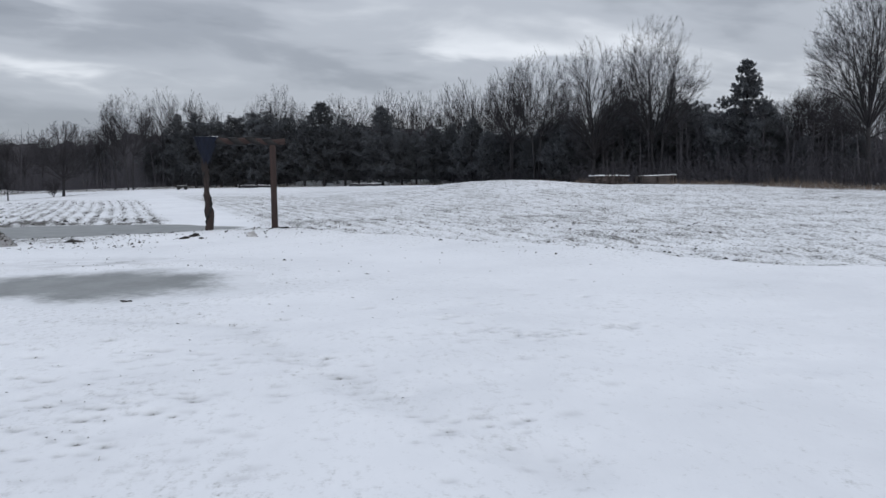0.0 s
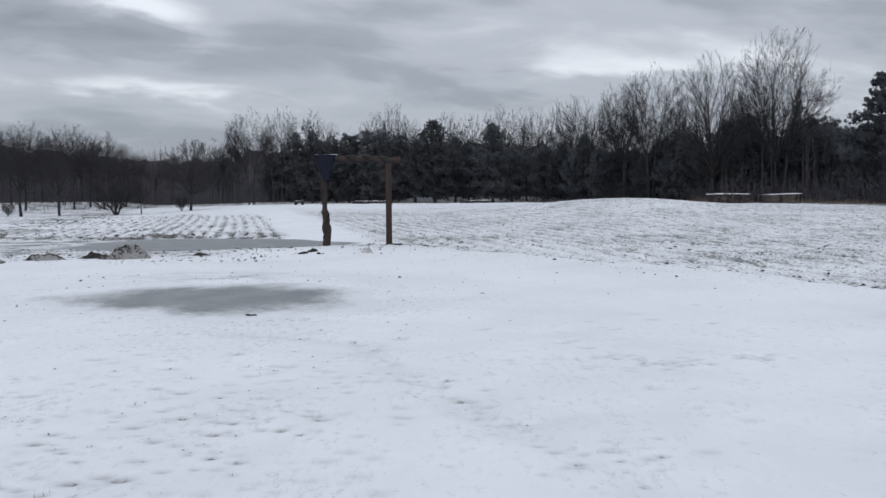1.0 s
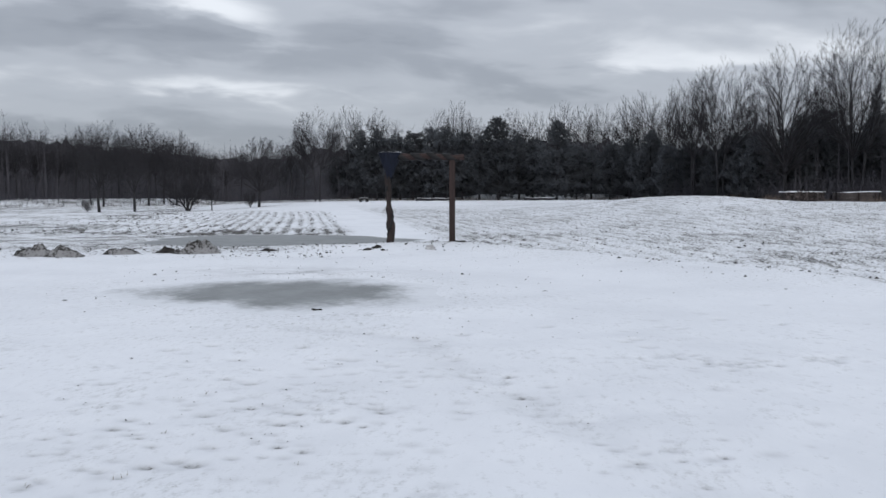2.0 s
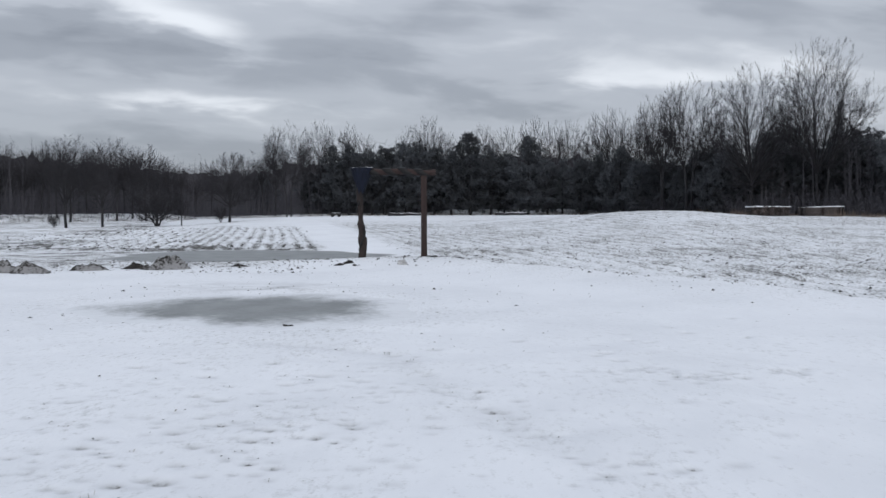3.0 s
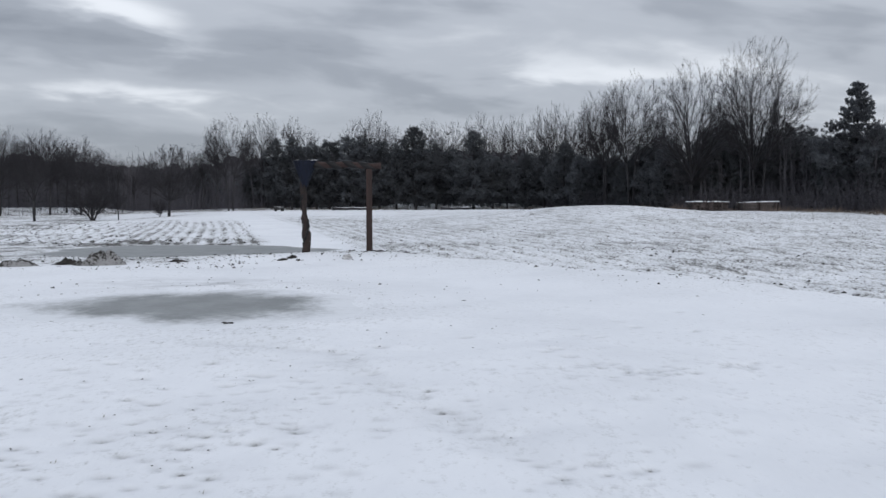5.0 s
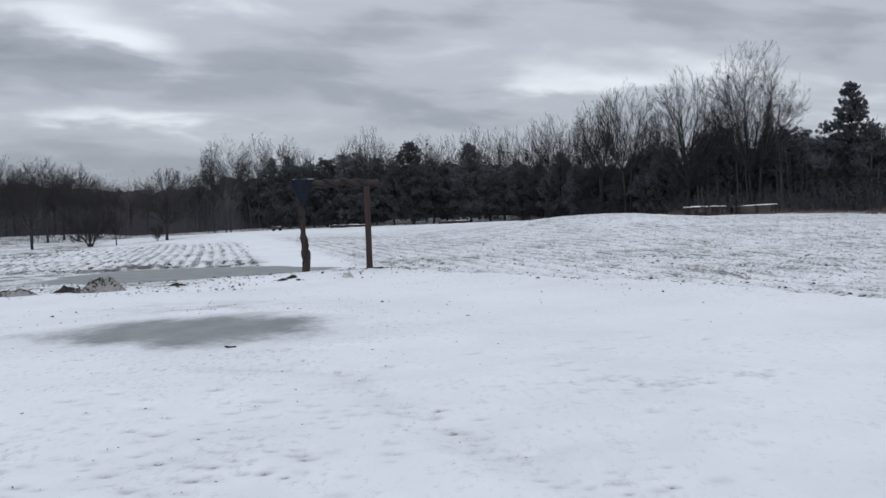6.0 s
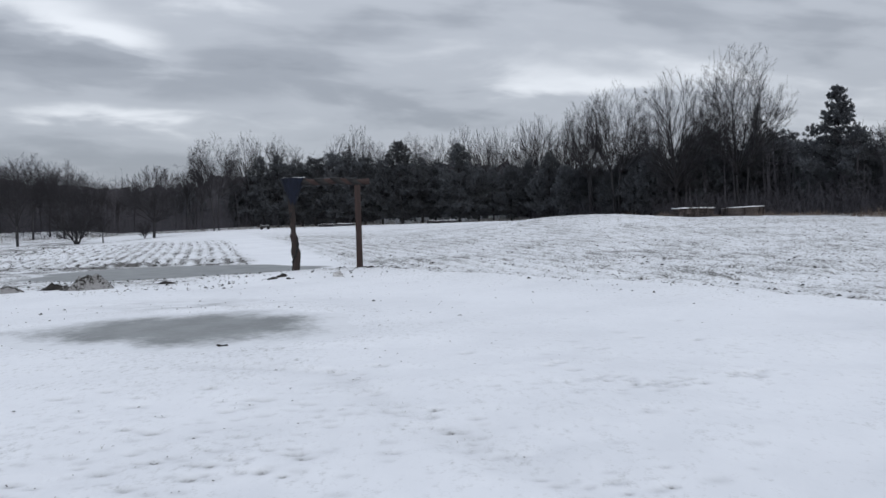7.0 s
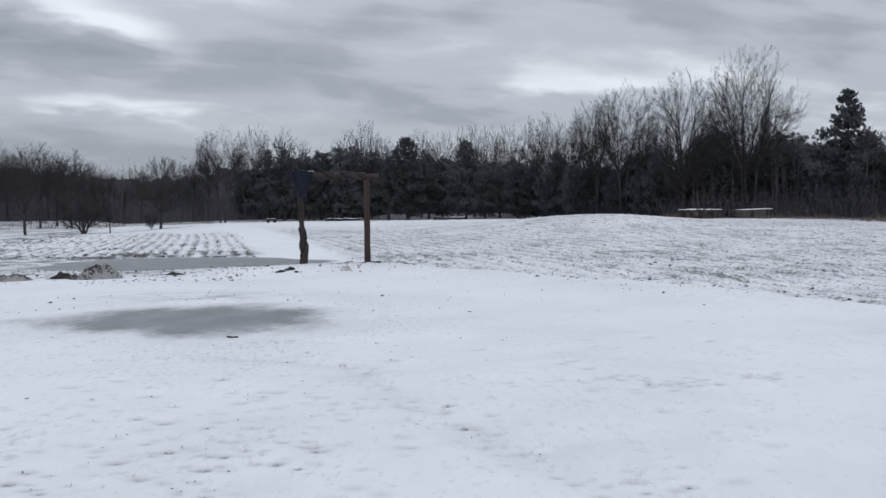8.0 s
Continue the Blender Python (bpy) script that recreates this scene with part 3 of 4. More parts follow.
def bare_tree(seed, h, half, fork, middle=0.62, leaders=9, spread=32, boughs=13, shoots=7, twigs=6, twig=0.008, girth=0.018, stems=1, low=0.55, lean=0.0, side=3, flare=0.5):
    """A leafless tree. Leaders part at the fork and run nearly straight to the rim of a rounded crown; boughs, shoots and fine twigs branch off them in turn."""
    r = np.random.default_rng(seed)
    up = np.array((0.0, 0.0, 1.0))
    V, F = [], []

    def outside(p):
        """Above one outside the crown's uneven rim."""
        dz = (p[..., 2] - h * middle) / np.where(p[..., 2] > h * middle, h * (1 - middle), h * low)
        a = np.arctan2(p[..., 1], p[..., 0])
        w = half * (1 + 0.10 * np.sin(3 * a + seed) + 0.07 * np.sin(7 * a + 5 * dz + seed) + 0.05 * np.sin(13 * a - 9 * dz))
        return np.hypot(p[..., 0] - lean * half, p[..., 1]) ** 2 / (w * w) + dz * dz

    def reach(p, d):
        t = np.linspace(0.01, 0.85, 70) * h
        out = outside(p[:, None] + d[:, None] * t[None, :, None]) > 1
        last = np.where(out.any(1), out.argmax(1), 69)
        return t[last]

    def turned(d, lo, hi):
        s = np.cross(d, r.normal(0, 1, d.shape))
        s /= np.linalg.norm(s, axis=1, keepdims=True) + 1e-9
        a = r.uniform(lo, hi, (len(d), 1))
        return d * np.cos(a) + s * np.sin(a)

    def norm(d):
        return d / (np.linalg.norm(d, axis=1, keepdims=True) + 1e-9)

    feet = []
    for k in range(stems):
        a = 6.283 * k / stems + seed
        foot = np.zeros(3) if stems == 1 else np.array((math.cos(a), math.sin(a), 0)) * 0.03 * h
        top = foot * 1.9 + np.array((r.normal(0, 0.008) * h, r.normal(0, 0.008) * h, fork * h * r.uniform(0.85, 1.15)))
        g = girth * h * (1.0 if stems == 1 else 0.66)
        mid = (foot + top) / 2 + r.normal(0, 0.005 * h, 3)
        tube(V, F, [foot - up * 0.25, foot + up * 0.12, mid, top], [g * 1.4, g * 1.1, g * 0.95, g * 0.85], 8)
        feet.append((top, g * 0.85))
    P, D, L, T, n = [], [], [], [], 8
    for i in range(leaders + side):
        start, g = feet[i % stems]
        a = 2.39996 * i + seed + r.normal(0, 0.15)
        if i < leaders:
            th = radians(spread) * math.sqrt((i + 0.2) / leaders) * r.uniform(0.85, 1.1)
            thick = g * r.uniform(0.50, 0.66) * (1.15 - 0.3 * i / leaders)
        else:
            th = radians(r.uniform(55, 78))
            start = start * np.array((1, 1, r.uniform(0.75, 1.0)))
            thick = g * r.uniform(0.26, 0.36)
        if stems > 1:
            lead = np.array((math.cos(a), math.sin(a)))
            start, g = max(feet, key=lambda q: float(q[0][:2] @ lead) * th + 0.01 * r.random())
        d = np.array((math.cos(a) * math.sin(th), math.sin(a) * math.sin(th), math.cos(th)))
        ln = float(reach(start[None], d[None])[0]) * (r.uniform(0.58, 0.76) if i < leaders else 0.66)
        tip = start + d * ln
        bend = start + (tip - start) * np.array((flare * 0.9, flare * 0.9, flare))
        f = np.linspace(0, 1, n)[:, None]
        path = (1 - f) ** 2 * start + 2 * f * (1 - f) * bend + f ** 2 * tip
        path[1:-1] += np.cumsum(r.normal(0, 0.0035 * h, (n - 2, 3)), 0) * 0.7
        tube(V, F, list(path), [thick * (1 - q) ** 0.8 + twig * 0.9 for q in np.linspace(0, 1, n)], 6, False)
        m = boughs if i < leaders else boughs // 2
        fb = 0.16 + 0.84 * ((np.arange(m) + r.random(m)) / m) ** 0.85
        for q in fb:
            p, dd = along(list(path), min(q, 0.995))
            P.append(p)
            D.append(dd)
            L.append(h * min(0.36, 0.12 + 0.34 * q) * r.uniform(0.75, 1.15))
            T.append(thick * (1 - q) ** 0.8)
    P, D, L, T = np.array(P), np.array(D), np.array(L), np.array(T)
    out = norm(P * np.array((1, 1, 0)) + 1e-6)
    D = norm(turned(D, 0.35, 0.9) + 0.20 * out + 0.12 * up)
    L = np.minimum(L, reach(P, D) * r.uniform(0.68, 0.90, len(L)))
    tri, SP, SD, SL = [], [], [], []
    for p, d, ln, t in zip(P, D, L, T):
        limb = grow(p, d, ln, 5, 0.06, 0.03, r)
        tb = min(t * 0.55, 0.0036 * h) + twig * 0.45
        tube(V, F, limb, [tb * (1 - 0.85 * q) + twig * 0.45 for q in np.linspace(0, 1, 6)], 4, False)
        for k in range(shoots):
            f = 0.15 + 0.85 * (k + r.random()) / shoots
            q, dd = along(limb, min(f, 0.995))
            SP.append(q)
            SD.append(dd)
            SL.append(min(ln, 0.3 * h) * (0.34 + 0.24 * (1 - f)) * r.uniform(0.7, 1.2))
    SP, SD = np.array(SP), norm(turned(np.array(SD), 0.35, 0.8) + 0.05 * up)
    SL = np.minimum(np.array(SL) + 0.012 * h, reach(SP, SD) * r.uniform(0.75, 0.97, len(SP)))
    bow = SP + SD * SL[:, None] * 0.5 + r.normal(0, 0.03, SP.shape) * SL[:, None]
    tip = SP + SD * SL[:, None] + up * 0.06 * SL[:, None]
    tri.append(cones(SP, bow + (bow - SP) * 0.6, np.full(len(SP), twig * 1.15)))
    tri.append(cones(bow, tip, np.full(len(SP), twig * 0.95)))
    for width, size, lo in ((0.85, 0.046, 0.2), (0.75, 0.034, 0.45)):
        f = r.uniform(lo, 1.0, (len(SP), twigs, 1))
        q = (SP[:, None] + (tip - SP)[:, None] * f).reshape(-1, 3)
        d = norm(turned(np.repeat(SD, twigs, 0), 0.25, 0.75) + 0.05 * up)
        e = q + d * np.minimum(h * size * r.uniform(0.45, 1.1, len(q)), reach(q, d) * 0.9 + 0.008 * h)[:, None]
        w = norm(np.cross(d, r.normal(0, 1, d.shape))) * twig * width
        tri.append(np.stack((q + w, q - w, e), 1))
    tri = np.concatenate(tri)
    grown = h / np.quantile(tri[:, :, 2], 0.997)
    V = np.array(V)
    V[:, 2] *= grown
    tri[:, :, 2] *= grown
    return mesh_from("trunk", V, F, M_BARK, True), triangles("crown", tri, M_TWIG)


def needle_sprays(pos, way, size, count, r, width=0.2):
    """Fans of needle tufts at each place, pointing outwards."""
    n = len(pos)
    P = np.repeat(pos, count, 0)
    W = np.repeat(way, count, 0) + r.normal(0, 0.85, (n * count, 3))
    W /= np.linalg.norm(W, axis=1, keepdims=True)
    L = np.repeat(size, count)[:, None] * r.uniform(0.6, 1.2, (n * count, 1))
    S = np.cross(W, r.normal(0, 1, (n * count, 3)))
    S /= np.linalg.norm(S, axis=1, keepdims=True) + 1e-9
    P = P + r.normal(0, 0.24, P.shape) * L
    a = P + S * L * width
    b = P - S * L * width
    return np.stack((a, b, P + W * L), 1)


def pine_tree(seed, h, width, first=0.12, taper=1.0, tufts=13, ragged=0.35, spray=11, needle=1.0, loose=1.0):
    """A dark evergreen: straight trunk, whorls of uneven boughs and tufted needles."""
    r = np.random.default_rng(seed)
    V, F = [], []
    stem = grow(np.zeros(3), np.array((0, 0, 1.0)), h * 0.98, 8, 0.012, 0.1, r)
    stem[0] = stem[0] - np.array((0, 0, 0.25))
    g = 0.017 * h + 0.03
    tube(V, F, stem, [g * (1 - 0.95 * i / 8) for i in range(9)], 7)
    pos, way, size = [], [], []
    z = first
    while z < 0.985:
        f = (z - first) / (1 - first)
        prof = (1 - f) ** taper * 0.92 + 0.08
        prof *= 0.55 + 0.45 * min(1, f / 0.16)
        nb = 5 if f < 0.85 else 4
        turn = r.random() * 6.28
        for b in range(nb):
            ln = width * prof * r.uniform(1 - ragged, 1 + ragged * 0.6)
            w = turn + 2 * math.pi * b / nb + r.normal(0, 0.2)
            rise = -0.05 + 0.55 * f + r.normal(0, 0.08)
            d = unit(np.array((math.cos(w), math.sin(w), rise)))
            p0, _ = along(stem, min(z, 0.99))
            bough = grow(p0, d, ln, 4, 0.06, 0.05, r)
            tube(V, F, bough, [0.035 * (1 - 0.8 * i / 4) * (0.4 + ln / 3) for i in range(5)], 3, False)
            for t in range(max(3, int(tufts * (0.35 + 0.65 * prof)))):
                q, dq = along(bough, min(0.99, 0.22 + 0.78 * r.random() ** 0.7))
                pos.append(q + r.normal(0, 0.10 * ln + 0.09, 3) * np.array((1, 1, 0.7)) * loose)
                way.append(unit(dq * 0.8 + np.array((0, 0, 0.35))))
                size.append(0.27 + 0.085 * ln)
        z += (0.052 + 0.02 * r.random()) * (1 - 0.35 * f)
    top, _ = along(stem, 0.97)
    for _ in range(10):
        pos.append(top + np.array((0, 0, r.uniform(-0.5, 0.25))))
        way.append(np.array((0, 0, 1.0)))
        size.append(0.28)
    trunk = mesh_from("trunk", V, F, M_BARK, True)
    tri = needle_sprays(np.array(pos), np.array(way), np.array(size) * needle, spray, r)
    tri[:, :, 2] *= h / np.quantile(tri[:, 2, 2], 0.999)
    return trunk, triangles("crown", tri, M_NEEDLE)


class Kind:
    """One built kind of tree; every further one is a copy at its own place."""

    def __init__(self, name, meshes, height, label, category, group):
        self.ob = thing(name, label, category, group)
        for n, me in zip(("trunk", "crown"), meshes):
            part(n, me, self.ob)
        self.height, self.used = height, False

    def plant(self, x, y, height, turn, fat=1.0, label=""):
        s = height / self.height
        m = Matrix.Translation((x, y, land_at(x, y))) @ pose(0, 0, 0, 0, 0, turn) @ Matrix.Diagonal((s * fat, s * fat, s, 1))
        if self.used:
            ob = copy_thing(self.ob, m)
            ob.matrix_basis = m
        else:
            ob = self.ob
            ob.matrix_basis = m
            self.used = True
        if label:
            tagged(ob, label)
        return ob


GB, GP = "bare trees at the field edge", "pines at the field edge"
VASE = Kind("bare_tree", bare_tree(11, 14, 3.5, 0.20, 0.62, 11, 40, 15, 7, 7, 0.0075, 0.0125, low=0.48, side=6), 14, "leafless spreading tree with many upswept grey limbs", "tree", GB)
TALL = Kind("bare_tree", bare_tree(12, 18, 4.6, 0.30, 0.62, 11, 34, 17, 8, 8, 0.0070, 0.0105, low=0.50, lean=0.05, side=7), 18, "tall leafless tree with a high fan-shaped crown", "tree", GB)
DOME = Kind("bare_tree", bare_tree(29, 16, 4.7, 0.27, 0.67, 17, 38, 14, 7, 8, 0.0068, 0.0115, stems=3, low=0.52, side=2), 16, "tall leafless tree with several stems and a broad domed crown", "tree", GB)
ROUND = Kind("bare_tree", bare_tree(25, 15, 3.6, 0.36, 0.62, 11, 40, 14, 7, 7, 0.0075, 0.0115, stems=2, low=0.42, side=4), 15, "leafless tree with paired stems and a rounded crown", "tree", GB)
SLIM = Kind("bare_tree", bare_tree(13, 14, 2.3, 0.40, 0.70, 6, 22, 10, 6, 5, 0.0100, 0.012, low=0.45, side=2), 14, "slim leafless tree with fine twigs", "tree", GB)
FAN = Kind("bare_tree", bare_tree(18, 14, 3.5, 0.34, 0.64, 9, 42, 11, 6, 6, 0.0100, 0.011, low=0.48, side=2), 14, "leafless tree with an upswept twiggy fan of limbs", "tree", GB)
OVAL = Kind("bare_tree", bare_tree(14, 13, 3.4, 0.30, 0.60, 9, 46, 11, 6, 6, 0.0100, 0.011, low=0.48, side=3), 13, "leafless tree with a rounded twiggy crown", "tree", GB)
BROAD = Kind("bare_tree", bare_tree(15, 7, 3.2, 0.22, 0.58, 10, 55, 12, 7, 8, 0.011, 0.020, low=0.42, side=4), 7, "low broad leafless tree standing in the snow", "tree", GB)
SHRUB = Kind("shrub", bare_tree(16, 4, 2.2, 0.10, 0.55, 12, 52, 12, 7, 5, 0.010, 0.026, stems=4, low=0.55, side=3), 4, "leafless many-stemmed shrub in the snow", "shrub", "shrubs in the field")
SAPLING = Kind("sapling", bare_tree(17, 5, 1.5, 0.30, 0.62, 6, 34, 8, 5, 5, 0.008, 0.016, low=0.45, side=2), 5, "thin leafless sapling in the snow", "tree", "saplings in the field")
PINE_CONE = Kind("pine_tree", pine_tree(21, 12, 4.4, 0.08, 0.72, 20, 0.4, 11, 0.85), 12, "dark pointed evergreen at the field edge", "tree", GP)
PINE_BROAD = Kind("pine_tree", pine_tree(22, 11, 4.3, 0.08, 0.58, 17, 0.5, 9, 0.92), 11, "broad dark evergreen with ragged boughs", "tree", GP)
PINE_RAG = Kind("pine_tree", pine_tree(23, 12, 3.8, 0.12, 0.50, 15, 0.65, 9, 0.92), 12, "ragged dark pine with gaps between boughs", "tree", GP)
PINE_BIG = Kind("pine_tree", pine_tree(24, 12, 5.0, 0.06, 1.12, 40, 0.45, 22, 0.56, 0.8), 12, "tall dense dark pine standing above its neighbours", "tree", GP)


def ray_xy(px, depth):
    """A place by its column in the view straight ahead and its distance up the field."""
    return (px - 784) / 1403 * depth, depth


def stand(kind, px, depth, top, fat=1.0, label="", base=None):
    """Plants a tree in a column of that view, so that its top reaches the line top."""
    x, y = ray_xy(px, depth)
    h = 1.59 + (372.6 - top) / 1403 * depth - land_at(x, y)
    return kind.plant(x, y, h, (px * 37.7) % 360, fat, label)


# tall trees at the near end of the wood
stand(ROUND, 1143, 92, 170, 1.0)
stand(ROUND, 1190, 86, 147, 1.0)
stand(OVAL, 1236, 92, 192, 1.0)
stand(VASE, 1296, 77, 123, 1.05)
stand(DOME, 1419.55, 75, 82, 0.98)
stand(OVAL, 1352, 88, 176, 0.9)
stand(PINE_RAG, 1448, 79, 180, 0.42)
# trees past the big pine
stand(PINE_BIG, 1602, 66, 150, 0.95)
stand(TALL, 1862, 49, -20, 1.12)
stand(SLIM, 1700, 66, 205, 1.3)
stand(SLIM, 1745, 64, 190, 1.3)
stand(OVAL, 1790, 60, 195, 1.1)
stand(SLIM, 1925, 56, 170, 1.2)
for px, depth, top in ((1650, 72, 238), (1684, 70, 226), (1722, 68, 208), (1772, 66, 204), (1815, 64, 196)):
    stand(OVAL, px, depth, top, 0.9)
# bare trees of the middle wood and the far edge
for px, depth, top, kind in ((508, 126, 244, SLIM), (545, 122, 214, FAN), (591, 126, 220, SLIM), (622, 132, 238, OVAL), (460, 118, 250, OVAL),
                             (700, 138, 224, FAN), (732, 136, 207, FAN), (765, 140, 234, OVAL), (832, 140, 222, OVAL), (868, 140, 226, OVAL), (914, 138, 212, OVAL),
                             (955, 134, 218, FAN), (985, 132, 216, FAN), (1030, 126, 203, FAN), (1058, 122, 194, FAN), (1092, 112, 212, FAN), (1118, 102, 198, OVAL)):
    stand(kind, px, depth, top - 2, 0.80)
stand(ROUND, 484, 112, 221, 1.2)
# the lower wood beyond the scattered field trees
for px, depth, top, kind in ((-170, 100, 240, FAN), (-150, 104, 232, OVAL), (-130, 112, 250, OVAL), (-110, 108, 246, SLIM), (-90, 114, 252, FAN), (-70, 106, 236, FAN),
                             (-35, 110, 250, OVAL), (-10, 116, 258, FAN), (10, 108, 262, OVAL), (25, 118, 262, OVAL), (40, 108, 250, SLIM), (55, 118, 260, OVAL),
                             (68, 106, 246, FAN), (92, 100, 236, FAN), (108, 118, 256, FAN), (122, 112, 262, OVAL)):
    stand(kind, px, depth, top - 2, 1.12)
# its lower end towards the pines
for px, depth, top, kind in ((138, 120, 262, OVAL), (150, 104, 246, OVAL), (176, 106, 242, FAN), (190, 118, 260, FAN), (204, 110, 262, SLIM), (216, 120, 264, OVAL),
                             (228, 106, 254, OVAL), (242, 120, 272, FAN), (256, 114, 276, OVAL), (272, 122, 284, OVAL), (290, 118, 288, SLIM), (318, 122, 292, OVAL),
                             (345, 124, 288, SLIM), (415, 124, 278, OVAL), (438, 120, 272, SLIM)):
    stand(kind, px, depth, top - 2, 1.12)
# trees and shrubs standing out in the snowy field
stand(BROAD, 378, 84, 268, 0.95)
stand(SAPLING, 84, 70, 270, 1.2)
stand(SAPLING, 150, 71, 290, 1.2)
stand(SHRUB, 62, 71, 372, 0.8)
stand(SHRUB, 248, 72, 318, 1.25)
stand(SAPLING, 292, 73, 346, 1.3)
stand(SHRUB, 362, 83, 358, 0.8)

# evergreens of the far edge
for px, depth, top, kind in ((440, 132, 300, PINE_BROAD), (520, 126, 300, PINE_BROAD), (566, 118, 254, PINE_RAG), (590, 117, 250, PINE_RAG), (612, 120, 266, PINE_BROAD), (632, 119, 260, PINE_RAG),
                             (655, 118, 256, PINE_BROAD), (690, 118, 248, PINE_BROAD), (715, 117, 248, PINE_RAG), (742, 120, 256, PINE_BROAD), (772, 118, 260, PINE_RAG), (806, 116, 232, PINE_CONE),
                             (842, 118, 256, PINE_RAG), (866, 120, 268, PINE_BROAD), (908, 114, 238, PINE_CONE), (942, 116, 282, PINE_BROAD), (968, 115, 278, PINE_RAG), (1000, 112, 276, PINE_BROAD),
                             (1034, 110, 268, PINE_RAG), (1068, 104, 258, PINE_CONE), (1100, 98, 280, PINE_BROAD)):
    stand(kind, px, depth, top, 1.0)
# evergreens behind the tall trees and the stacks
for px, depth, top, kind in ((1136, 96, 278, PINE_BROAD), (1165, 96, 276, PINE_RAG), (1182, 88, 290, PINE_BROAD), (1205, 90, 262, PINE_BROAD), (1222, 82, 286, PINE_RAG), (1240, 88, 256, PINE_BROAD),
                             (1252, 80, 268, PINE_BROAD), (1262, 84, 250, PINE_RAG), (1312, 80, 262, PINE_BROAD), (1330, 84, 232, PINE_BROAD), (1346, 79, 250, PINE_BROAD), (1362, 84, 222, PINE_BROAD),
                             (1378, 80, 262, PINE_RAG), (1402, 86, 246, PINE_RAG), (1424, 78, 262, PINE_BROAD), (1450, 84, 236, PINE_BROAD), (1462, 77, 252, PINE_BROAD), (1482, 82, 228, PINE_BROAD),
                             (1500, 76, 246, PINE_BROAD)):
    stand(kind, px, depth, top, 1.0)
# evergreens round the big pine
for px, depth, top, kind in ((1518, 80, 226, PINE_RAG), (1538, 73, 252, PINE_BROAD), (1560, 74, 246, PINE_BROAD), (1580, 70, 262, PINE_BROAD), (1625, 66, 270, PINE_BROAD), (1640, 68, 228, PINE_BROAD),
                             (1660, 70, 268, PINE_BROAD), (1675, 64, 282, PINE_BROAD), (1700, 70, 284, PINE_BROAD), (1730, 61, 290, PINE_BROAD), (1760, 68, 290, PINE_BROAD), (1800, 58, 288, PINE_RAG),
                             (1840, 55, 290, PINE_BROAD)):
    stand(kind, px, depth, top, 1.0)
# a second rank that closes the gaps behind them
for i in range(19):
    px = 548 + i * 30
    stand((PINE_BROAD, PINE_RAG)[i % 2], px, 126 - 16 * float(ss(900, 1100, px)), (288, 280, 292, 284)[i % 4], 1.15)


def undergrowth():
    """Dense stems and brush that close the wood behind its first trees."""
    r = np.random.default_rng(31)
    n = 20000
    az = r.uniform(-52, 58, n)
    dist = wood_edge(az) + 7.0 - 5.0 * ss(7, 13, az) + 34 * r.random(n) ** 1.3
    dist = np.where(r.random(n) < 0.10 * ss(13, 7, az), wood_edge(az) + 7.0 * r.random(n), dist)
    x, y = dist * np.sin(np.radians(az)), dist * np.cos(np.radians(az))
    z = land(x, y)
    dense = ss(7, 13, az)
    thin = open_floor(az)
    deep = dist - wood_edge(az)
    h = r.uniform(0.8, 2.2, n) + r.random(n) ** 3 * 2.0 + 2.0 * ss(4, 16, deep)
    h *= (1.25 - 0.25 * dense) * np.where(r.random(n) < 0.35 * thin, 0.2, 1.0)
    s = np.stack((x, y, z - 0.1), 1)
    e = s + np.stack((r.normal(0, 0.6, n) * h * 0.5, r.normal(0, 0.6, n) * h * 0.5, h), 1)
    tri = [cones(s, e, r.uniform(0.010, 0.03, n))]
    m = 60000
    pick = r.integers(0, n, m)
    f = r.uniform(0.15, 0.95, m)[:, None]
    p = s[pick] + (e[pick] - s[pick]) * f
    d = r.normal(0, 1, (m, 3)) + np.array((0, 0, 0.5))
    d /= np.linalg.norm(d, axis=1, keepdims=True)
    tri.append(blades(p, p + d * r.uniform(0.4, 1.1, (m, 1)), r.uniform(0.013, 0.03, m), r))
    return tagged(new("undergrowth", triangles("undergrowth", np.concatenate(tri), M_BRUSH)), "dense leafless brown undergrowth filling the wood", "undergrowth", kind="stuff")


undergrowth()


def far_wood():
    """Trunks and dark crowns deep in the wood, too many to count."""
    r = np.random.default_rng(33)
    n = 3200
    az = r.uniform(-52, 58, n)
    dist = wood_edge(az) + 8 + 50 * r.random(n)
    x, y = dist * np.sin(np.radians(az)), dist * np.cos(np.radians(az))
    z = land(x, y)
    h = r.uniform(7, 12, n) * np.interp(az, (-52, -30, -20, -15, -12, 5, 14, 30, 58), (1.02, 1.0, 0.80, 0.86, 1.08, 1.1, 0.85, 0.66, 0.6))
    s = np.stack((x, y, z - 0.2), 1)
    e = s + np.stack((r.normal(0, 0.05, n) * h, r.normal(0, 0.05, n) * h, h), 1)
    tri = [cones(s, e, r.uniform(0.06, 0.13, n))]
    m = 60000
    pick = r.integers(0, n, m)
    f = r.uniform(0.25, 1.0, m)[:, None]
    p = s[pick] + (e[pick] - s[pick]) * f
    d = r.normal(0, 1, (m, 3)) + np.array((0, 0, 0.7))
    d /= np.linalg.norm(d, axis=1, keepdims=True)
    tri.append(blades(p, p + d * r.uniform(0.6, 1.7, (m, 1)), r.uniform(0.014, 0.034, m), r))
    return tagged(new("far_wood", triangles("far_wood", np.concatenate(tri), M_FAR)), "dark leafless trees deep in the far wood", "woodland", kind="stuff")


far_wood()


